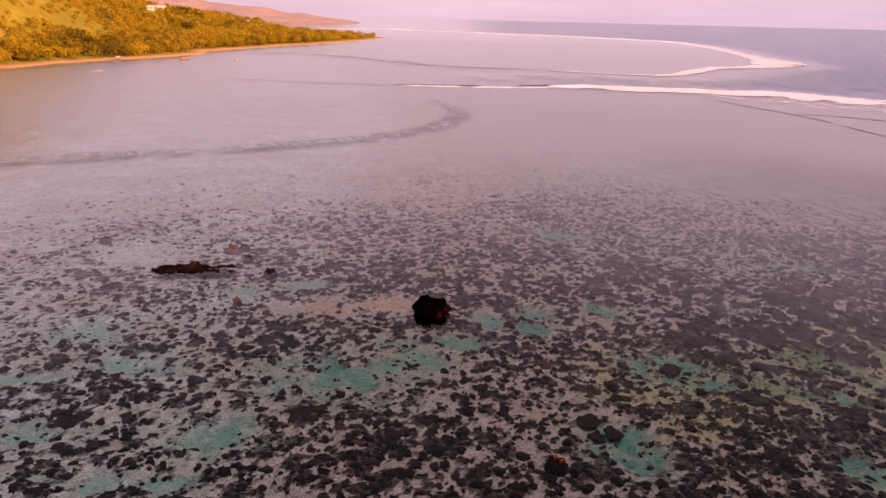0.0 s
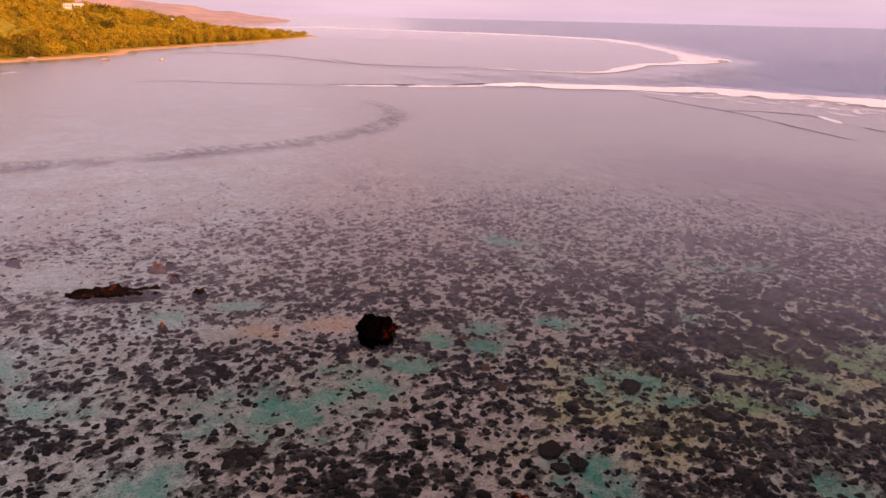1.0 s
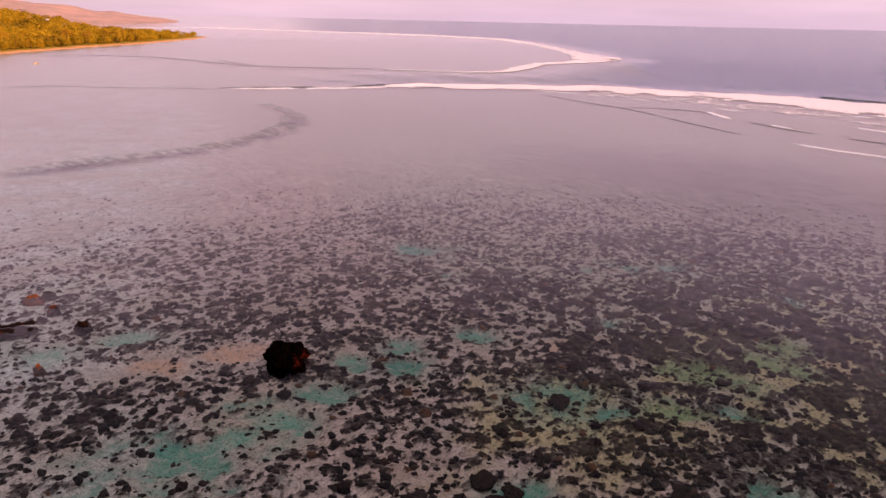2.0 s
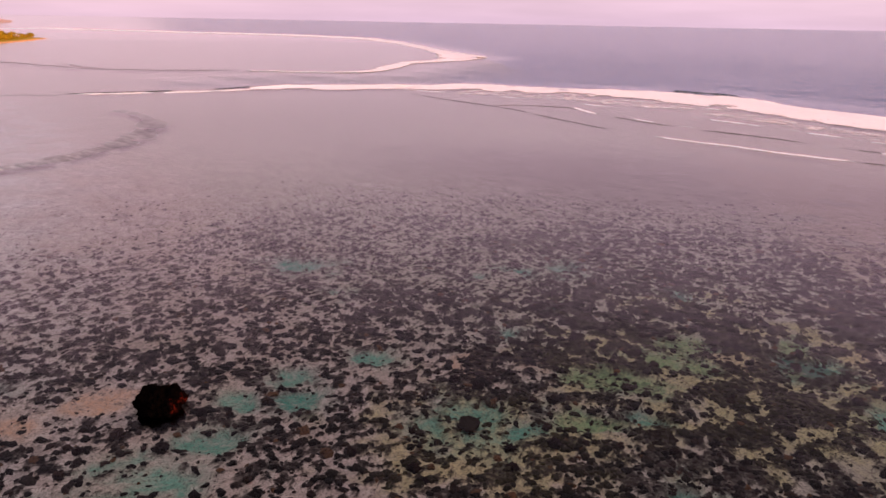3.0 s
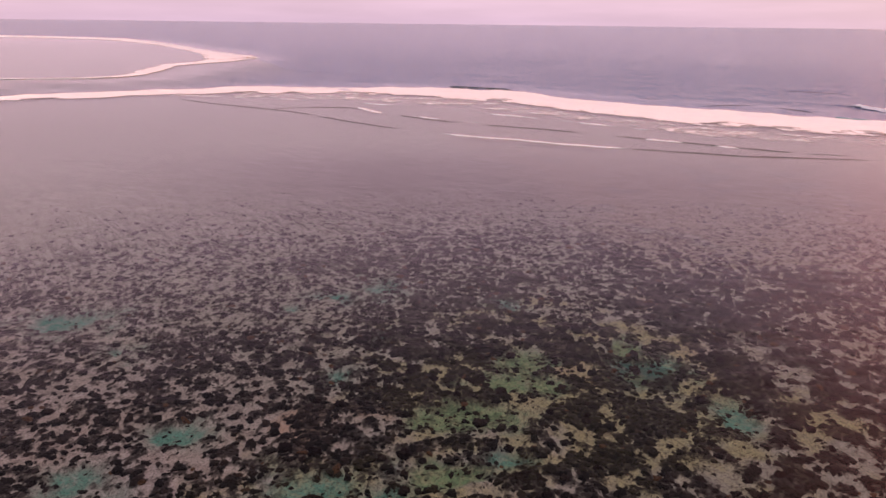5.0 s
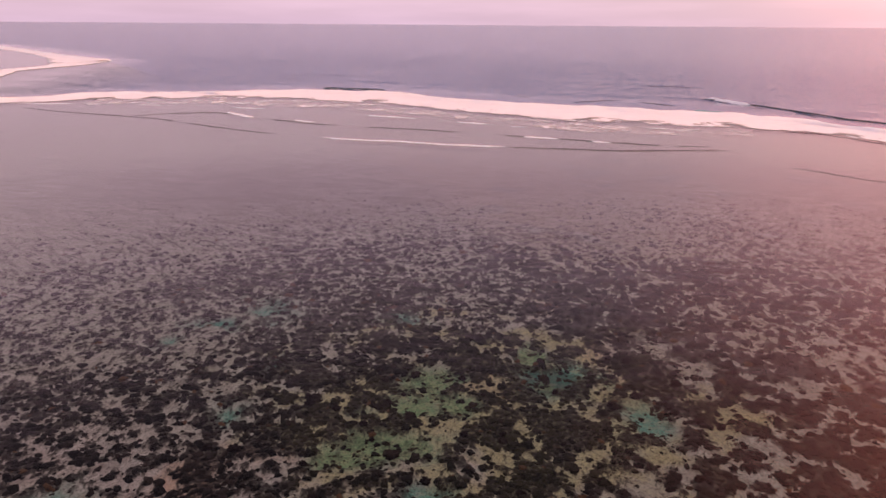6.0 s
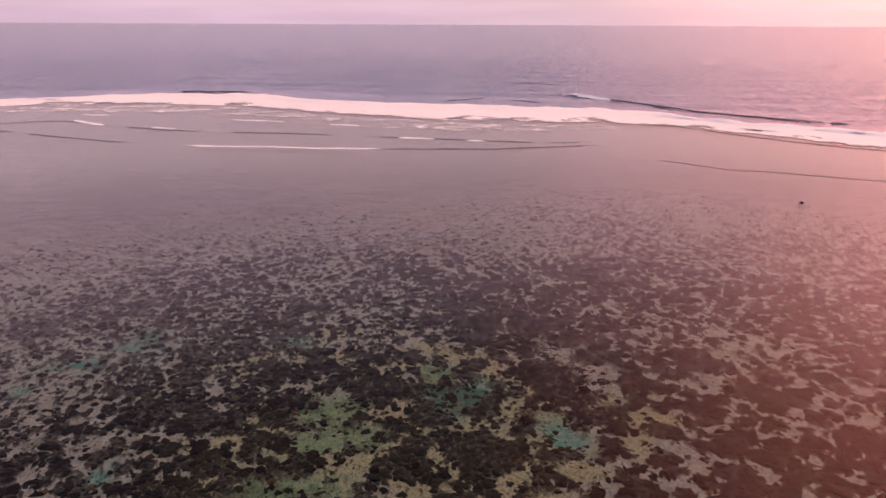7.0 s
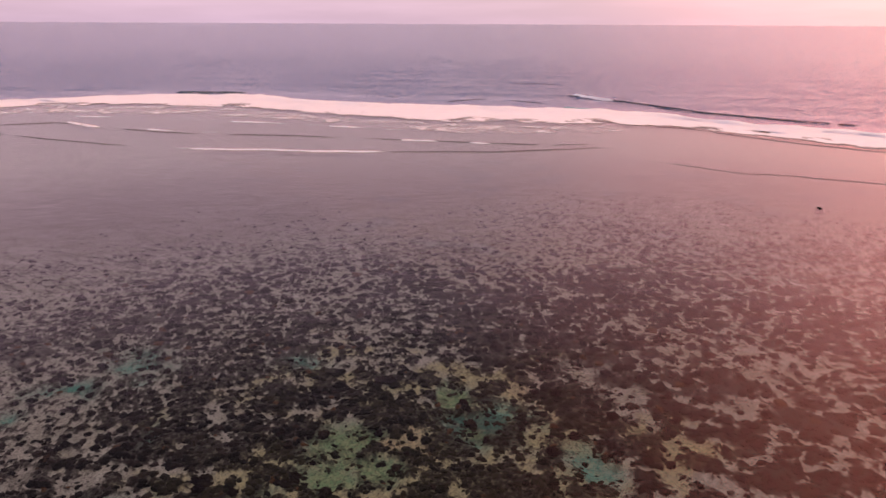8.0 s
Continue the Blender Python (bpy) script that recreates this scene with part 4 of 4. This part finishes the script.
# single coral heads where the flight passes nearest
def coral_heads():
    rng = random.Random(12)
    protos = []
    for n in range(5):
        ob = lumpy("coral_head", M_BROWN if n % 2 else M_CORAL_HEAD, (1.0, 0.9, 0.62), 11.0 + 3.1 * n, 0.75, 3, 2.6)
        tagged(ob, "dark brown rounded coral head on the reef flat", "coral", group="coral heads on the reef flat")
        protos.append(ob)
    spots = []
    while len(spots) < 240:
        x, y = rng.uniform(-28, 80), rng.uniform(24, 72)
        if not inside(np.array([x]), np.array([y]), VIEWED)[0]:
            continue
        pool, sand, olive, tan, red, cover, near, east, green = reef_masks(np.array([x]), np.array([y]))
        if cover[0] > 0.45 or (rng.random() < 0.05 and sand[0] < 0.3):
            spots.append((x, y, float(bed_height(np.array([x]), np.array([y]), pool, cover, np.zeros(1))[0])))
    for n, (x, y, z) in enumerate(spots):
        k = rng.uniform(0.4, 0.7) if rng.random() < 0.75 else rng.uniform(0.7, 1.0)
        m = pose(x, y, z - 0.06, 0, 0, rng.uniform(0, 360))
        proto = protos[n % 5]
        ob = proto if n < 5 else copy_thing(proto, m)
        ob.matrix_basis = m @ Matrix.Diagonal((k, k, min(k, 1.15), 1))


M_CORAL_HEAD = mat_rock("dark_coral_head", (0.010, 0.007, 0.008), (0.040, 0.028, 0.026), (0.03, 0.02, 0.016), 0.52)
coral_heads()

# ---------------------------------------------------------------- wave fronts and foam lines
ridge_line("wave", [(102, 334), (112, 319), (114, 295), (120, 272), (127, 248), (128, 222), (130, 200), (134, 185), (138, 172)], 0.34, 0.16, M_RIPPLE, "low dark ripple front running in over the reef flat", 201, 0.28)
ridge_line("foam_line", [(134, 178), (138, 168), (144, 155), (150, 141), (157, 129)], 0.8, 0.16, M_FOAM, "thin white foam line on a low wave front", 202, category="surf")
ridge_line("wave", [(154, 133), (159, 124), (165, 114), (170, 105), (179, 96), (190, 82)], 0.32, 0.16, M_RIPPLE, "low dark ripple front beyond the foam line", 206, 0.22)
ridge_line("wave", [(117, 262), (138, 256), (150, 246), (150, 226), (152, 204), (157, 186), (162, 174), (168, 158), (172, 146)], 0.34, 0.16, M_RIPPLE, "low dark wave front behind the surf", 203, 0.26)
ridge_line("wave", [(170, 148), (175, 133), (180, 114), (186, 98), (194, 86)], 0.34, 0.16, M_RIPPLE, "dark broken ripple front near the surf", 207, 0.26)
ridge_line("foam_line", [(152, 246), (150, 236), (149, 226)], 0.9, 0.15, M_FOAM, "short white foam streak on the reef flat", 204, category="surf")
ridge_line("wave", [(176, 72), (174, 60), (171, 49), (173, 38), (174, 20), (174, -20)], 0.45, 0.10, M_RIPPLE, "low dark ripple front on the calm lagoon", 205)
ridge_line("wave", [(231, 90), (236, 74), (227, 56), (221, 41), (217, 27), (213, -10)], 0.35, 0.12, M_RIPPLE, "thin dark strip along the foot of the surf", 208, 0.2)
for n, line in enumerate(([(163, 262), (170, 240), (176, 214), (184, 190), (187, 166), (189, 140)], [(114, 332), (129, 311), (146, 288), (160, 268)], [(172, 140), (178, 122), (186, 104)], [(154, 214), (157, 198), (161, 186)])):
    ridge_line("foam_line", line, 1.0, 0.14, M_FOAM, "thin broken foam line inside the surf", 210 + n, 0.40, category="surf")
ridge_line("wave", [(316, 146), (314, 130), (308, 119), (299, 107), (293, 94), (282, 82), (274, 62), (269, 44), (265, 16)], 0.9, 0.45, M_WAVE, "steep dark swell rising outside the reef", 221, 0.26)
ridge_line("foam_line", [(317, 137), (313, 130), (309, 123), (306, 117), (303, 112)], 1.6, 0.9, M_FOAM, "white curling crest on the rising swell", 222, category="surf")
ridge_line("wave", [(236, 292), (242, 284), (248, 273), (252, 261)], 1.0, 0.75, M_WAVE, "dark teal wave wall behind the white surf", 223)
ridge_line("wave", [(263, 172), (282, 164), (284, 151), (278, 133)], 0.5, 0.22, M_WAVE, "low dark swell outside the reef", 224, 0.36)
ridge_line("wave", [(359, 192), (368, 171), (369, 148)], 0.6, 0.18, M_WAVE, "long low swell farther out", 225, 0.36)
for n, line in enumerate(([(330, 160), (326, 136), (316, 112), (304, 88)], [(300, 120), (288, 96), (278, 76), (272, 50)], [(276, 232), (272, 200), (274, 178)], [(345, 214), (352, 180), (350, 150)])):
    ridge_line("wave", line, 0.45, 0.16, M_WAVE, "low broken dark swell outside the reef", 226 + n, 0.42)
ridge_line("wave", [(262, 122), (263, 116), (263, 109)], 1.3, 1.0, M_TEAL, "translucent teal shoulder of a breaking wave in the surf", 229)
surf_band("surf", [(-317, 1685), (-200, 1850), (-100, 2080)], [(-312, 1655), (-190, 1825), (-88, 2050)], 0.8, "thin white surf on a distant reef", 231, 8, 6.0)
surf_band("surf", [(-350, 2480), (-240, 2640), (-120, 2800)], [(-342, 2430), (-225, 2590), (-104, 2750)], 0.8, "thin white surf on a distant reef", 232, 8, 6.0)
ridge_line("foam_line", [(-22, 337), (-11, 337), (1, 337), (16, 337), (30, 339), (53, 342)], 1.9, 0.3, M_FOAM, "broken white water at the channel mouth", 233, 0.2, category="surf")
ridge_line("wave", [(-30, 337), (8, 342), (24, 343), (46, 353), (62, 361), (78, 363)], 0.8, 0.30, M_WAVE, "short dark wave front at the channel mouth", 234, 0.3)
ridge_line("wave", RIPPLE, 1.8, 0.25, M_RIPPLE, "long dark current line across the lagoon", 235)
ridge_line("wave", [(-39, 545), (-24, 506), (-8, 480)], 1.4, 0.20, M_RIPPLE, "dark side branch of the current line", 236)
ridge_line("wave", [(-114, 338), (-92, 346), (-65, 338), (-39, 337), (-22, 330)], 0.6, 0.10, M_RIPPLE, "broken dark ripple line on the lagoon", 237, 0.3)
ridge_line("foam_line", [(-179, 369), (-179, 375), (-178, 382)], 0.5, 0.12, M_FOAM, "short white foam streak near the beach", 238, category="surf")


# ---------------------------------------------------------------- trees
def leaf_quads(rng, count, centre, radii, size, lobes=5):
    """Small leaf sprays spread unevenly over a lobed crown."""
    heads = []
    for _ in range(lobes):
        d = Vector((rng.gauss(0, 1), rng.gauss(0, 1), rng.gauss(0.2, 0.8))).normalized()
        heads.append((Vector((d.x * radii[0] * 0.5, d.y * radii[1] * 0.5, d.z * radii[2] * 0.5)), rng.uniform(0.45, 0.75)))
    verts, faces = [], []
    for _ in range(count):
        off, k = rng.choice(heads)
        d = Vector((rng.gauss(0, 1), rng.gauss(0, 1), rng.gauss(0.25, 1))).normalized() * rng.uniform(0.65, 1.08)
        p = Vector(centre) + off + Vector((d.x * radii[0] * k, d.y * radii[1] * k, d.z * radii[2] * k))
        a = Vector((rng.gauss(0, 1), rng.gauss(0, 1), rng.gauss(0, 0.6))).normalized() * size * rng.uniform(0.6, 1.3)
        b = a.cross(d).normalized() * size * rng.uniform(0.5, 1.0)
        i = len(verts)
        verts += [p - a, p - b * 0.8 + d * 0.2, p + a, p + b]
        faces.append((i, i + 1, i + 2, i + 3))
    return [tuple(v) for v in verts], faces


def palm_quads(rng, top, length, fronds=13):
    """Arching fronds as folded strips with drooping sides."""
    verts, faces = [], []
    for n in range(fronds):
        a = n * 2.4 + rng.uniform(-0.2, 0.2)
        lift = rng.uniform(0.1, 0.9)
        side = Vector((-math.sin(a), math.cos(a), 0))
        last = None
        for k in range(6):
            t = k / 5
            p = Vector(top) + Vector((math.cos(a), math.sin(a), 0)) * length * t + Vector((0, 0, length * (lift * t - 1.05 * t * t)))
            w = 0.16 * length * (0.25 + math.sin(math.pi * min(1, t + 0.12)) * 0.9)
            i = len(verts)
            verts += [tuple(p - side * w - Vector((0, 0, w * 0.55))), tuple(p), tuple(p + side * w - Vector((0, 0, w * 0.55)))]
            if last is not None:
                faces += [(last, last + 1, i + 1, i), (last + 1, last + 2, i + 2, i + 1)]
            last = i
    return verts, faces


def trunk_bm(height, r0, r1, bend, limbs=()):
    bm = bmesh.new()

    def tube(p, q, a, b, steps=4, curve=0.0):
        rows = []
        for k in range(steps + 1):
            t = k / steps
            c = Vector(p).lerp(Vector(q), t) + Vector((curve * math.sin(math.pi * t), 0, 0))
            r = a + (b - a) * t
            rows.append([bm.verts.new(c + Vector((r * math.cos(j * math.pi / 3), r * math.sin(j * math.pi / 3), 0))) for j in range(6)])
        for u, w in zip(rows, rows[1:]):
            for j in range(6):
                bm.faces.new((u[j], u[(j + 1) % 6], w[(j + 1) % 6], w[j]))

    tube((0, 0, -0.6), (bend, 0, height), r0, r1, 5, bend * 0.5)
    for end in limbs:
        tube((bend * 0.7, 0, height * 0.7), end, r1, r1 * 0.35, 3)
    return bm


def quads_bm(verts, faces):
    bm = bmesh.new()
    vs = [bm.verts.new(v) for v in verts]
    for f in faces:
        bm.faces.new([vs[k] for k in f])
    return bm


def tree_kind(n):
    rng = random.Random(300 + n)
    ob = new("tree" if n < 5 else "palm_tree")
    ob.empty_display_size = 0.5
    if n < 5:
        h = rng.uniform(1.5, 2.5)
        r = rng.uniform(3.2, 4.6)
        ends = [(rng.uniform(-2, 2), rng.uniform(-2, 2), h + rng.uniform(1, 2.5)) for _ in range(4)]
        part("trunk", trunk_bm(h + 1.2, 0.34, 0.18, rng.uniform(-0.6, 0.6), ends), M_BARK, ob)
        part("crown", quads_bm(*leaf_quads(rng, 330, (0, 0, h + 2.0), (r, r, r * 0.78), 0.62, 7)), M_LEAF, ob)
        tagged(ob, "leafy green coastal tree in warm evening sun", "tree", group="trees along the shore")
    else:
        h = rng.uniform(8.0, 11.0)
        bend = rng.uniform(-1.6, 1.6)
        part("trunk", trunk_bm(h, 0.26, 0.15, bend), M_BARK, ob)
        part("crown", quads_bm(*palm_quads(rng, (bend, 0, h), rng.uniform(3.4, 4.4))), M_PALM, ob)
        tagged(ob, "tall coconut palm with drooping golden-green fronds", "palm", group="palms along the shore")
    return ob


def plant_shore():
    rng = random.Random(55)
    kinds = [tree_kind(n) for n in range(8)]
    used = set()
    line = resample(SHORE[1:14], 1.0)
    spots = []
    while len(spots) < 270:
        p = line[rng.randrange(len(line) - 1)]
        back = rng.uniform(9, 48)
        x, y = p[0] - back, p[1] + rng.uniform(-6, 6)
        z, d, inn = land_height(np.array([x]), np.array([y]))
        if not inn[0] or d[0] < 8.5 or any((x - a) ** 2 + (y - b) ** 2 < 16 for a, b, *_ in spots):
            continue
        spots.append((x, y, float(z[0]), d[0]))
    for x, y, z, d in spots:
        k = rng.randrange(5) if rng.random() < 0.72 else 5 + rng.randrange(3)
        m = pose(x, y, z - 0.2, 0, 0, rng.uniform(0, 360)) @ Matrix.Scale(rng.uniform(0.75, 1.25), 4)
        if k in used:
            ob = copy_thing(kinds[k], m)
            ob.matrix_basis = m
        else:
            used.add(k)
            kinds[k].matrix_basis = m


plant_shore()


# x, y, width, floor height and whether the ground before it is open
HOUSES = [
    (-424, 1022, 8.5, 37.2, False), (-300.7, 761.7, 7.5, 30.8, False), (-316, 827.8, 11, 31.0, False),
    (-389, 1059, 9.5, 22.6, False), (-274.7, 953.5, 10, 20.6, False), (-258.6, 960.6, 8, 17.4, False),
    (-238.7, 965.3, 9, 12.2, False), (-218, 1028.3, 8, 8.0, False), (-159.4, 1101, 10, 1.5, True),
    (-123, 1071, 7, 1.5, True), (-222, 636, 6, 3.0, True), (-216, 726, 7, 2.9, True),
    (-170, 852.8, 8, 1.7, True)]


def cleared(x, y):
    """Open ground round each house and down the slope before it."""
    out = np.zeros(np.shape(x), bool)
    for hx, hy, w, floor, open_front in HOUSES:
        front = 18 if open_front else 30
        out |= away(x, y, [(hx, hy + 3), (hx + 0.32 * front, hy - front)]) < 0.5 * w + 1.5
    return out


def forest():
    """The closed woods of the slope behind the shore, as one mass."""
    nr = np.random.default_rng(8)
    rng = random.Random(9)
    forms = [leaf_quads(rng, 96, (0, 0, 3.6), (4.1, 4.1, 3.1), 0.84, 9) for _ in range(6)]
    x, y = np.meshgrid(np.arange(-760, -90, 6.8), np.arange(300, 1150, 6.8))
    x, y = x.ravel() + nr.uniform(-2.6, 2.6, x.size), y.ravel() + nr.uniform(-2.6, 2.6, y.size)
    z, d, inn = land_height(x, y)
    open_field = smooth(fbm(x, y, 60, 66, 3) + 0.06 * smooth(z, 8, 25), 0.56, 0.68)
    keep = inn & (d > 11) & (x > -0.70 * y) & (d < 330) & (nr.uniform(size=x.size) > 0.25 * open_field) & ~cleared(x, y)
    x, y, z, d_in, open_in = x[keep], y[keep], z[keep], d[keep], open_field[keep]
    allv, allf, at = [], [], 0
    size = nr.uniform(0.45, 1.4, len(x)) * (0.55 + 0.95 * fbm(x, y, 30, 67))
    size = size * (1 - 0.5 * open_in)
    size = np.where(d_in < 30, size * 0.75, size)
    for n in range(6):
        v, f = np.array(forms[n][0]), np.array(forms[n][1])
        pick = np.arange(len(x)) % 6 == n
        k, turn = size[pick], nr.uniform(0, 6.28, pick.sum())
        c, s_ = np.cos(turn)[:, None], np.sin(turn)[:, None]
        vx = (v[None, :, 0] * c - v[None, :, 1] * s_) * k[:, None] + x[pick][:, None]
        vy = (v[None, :, 0] * s_ + v[None, :, 1] * c) * k[:, None] + y[pick][:, None]
        vz = v[None, :, 2] * k[:, None] + z[pick][:, None]
        allv.append(np.stack([vx, vy, vz], -1).reshape(-1, 3))
        allf.append((f[None] + (np.arange(pick.sum()) * len(v))[:, None, None]).reshape(-1, 4) + at)
        at += len(allv[-1])
    ob = mesh_of("forest", np.concatenate(allv), np.concatenate(allf), M_LEAF, False)
    tagged(ob, "dense green woods covering the coastal slope in golden light", "forest", kind="stuff")


forest()


# ---------------------------------------------------------------- houses and boats
def house(x, y, w, d, h, turn, roof_mat, label, z):
    ob = new("house")
    ob.matrix_basis = pose(x, y, z, 0, 0, turn)
    bm = bmesh.new()
    box(bm, 0, 0, h / 2 - 1.2, w, d, h + 2.4)
    part("wall", bm, M_WALL, ob)
    bm = bmesh.new()
    e, r = 0.6, 0.26 * d
    a = [bm.verts.new(p) for p in ((-w / 2 - e, -d / 2 - e, h - 0.1), (w / 2 + e, -d / 2 - e, h - 0.1), (w / 2 + e, d / 2 + e, h - 0.1), (-w / 2 - e, d / 2 + e, h - 0.1),
                                   (-w / 2 - e, 0, h + r), (w / 2 + e, 0, h + r))]
    for f in ((0, 1, 5, 4), (2, 3, 4, 5), (0, 4, 3), (1, 2, 5), (3, 2, 1, 0)):
        bm.faces.new([a[k] for k in f])
    part("roof", bm, roof_mat, ob, "pale metal roof" if roof_mat is M_ROOF else "rust-red roof")
    for k in range(3):
        bm = bmesh.new()
        box(bm, -w / 3 + k * w / 3, -d / 2 - 0.02, h * 0.58, w * 0.14, 0.06, h * 0.36)
        part("window" if k != 1 else "door", bm, M_GLASS, ob)
    return tagged(ob, label, "house", group="houses on the slope")


for n, (x, y, w, floor, open_front) in enumerate(HOUSES):
    house(x, y, w, w * 0.62, 3.2, 20 + 13 * (n % 5), M_ROOF if n % 4 else M_ROOF2, "small white house among the trees of the slope", floor)


def boat(x, y, z, length, turn, material, label):
    ob = new("boat")
    ob.matrix_basis = pose(x, y, z, 0, 0, turn)
    bm = bmesh.new()
    rows = []
    for k in range(9):
        t = k / 8
        wide = 0.20 * length * math.sin(math.pi * min(0.97, 0.16 + 0.84 * (1 - t) ** 0.75)) ** 0.6
        u = (t - 0.45) * length
        sheer = 0.55 + 0.35 * t * t
        rows.append([bm.verts.new(p) for p in ((u, -wide, sheer), (u, -wide * 0.75, 0.1), (u, 0, -0.15), (u, wide * 0.75, 0.1), (u, wide, sheer))])
    for a, b in zip(rows, rows[1:]):
        for j in range(4):
            bm.faces.new((a[j], b[j], b[j + 1], a[j + 1]))
    bm.faces.new(rows[0])
    bmesh.ops.solidify(bm, geom=bm.faces[:], thickness=0.06)
    part("hull", bm, material, ob)
    for u in (-0.2, 0.12):
        bm = bmesh.new()
        box(bm, u * length, 0, 0.42, 0.35, 0.34 * length, 0.05)
        part("bench", bm, M_BARK, ob, "wooden bench")
    bm = bmesh.new()
    box(bm, -0.05 * length, 0, 0.85, 0.22 * length, 0.22 * length, 0.7)
    part("cabin", bm, M_HULL, ob, "small pale cabin")
    return tagged(ob, label, "boat")


boat(-170.0, 478.0, 0.0, 5.5, 20, M_HULL2, "small orange-red boat moored in the lagoon")
boat(-139.5, 491.0, 0.0, 6.0, 75, M_HULL, "small pale boat moored in the lagoon")
boat(-208.0, 466.0, 1.0, 8.5, 78, M_HULL, "white boat drawn up on the tan beach")
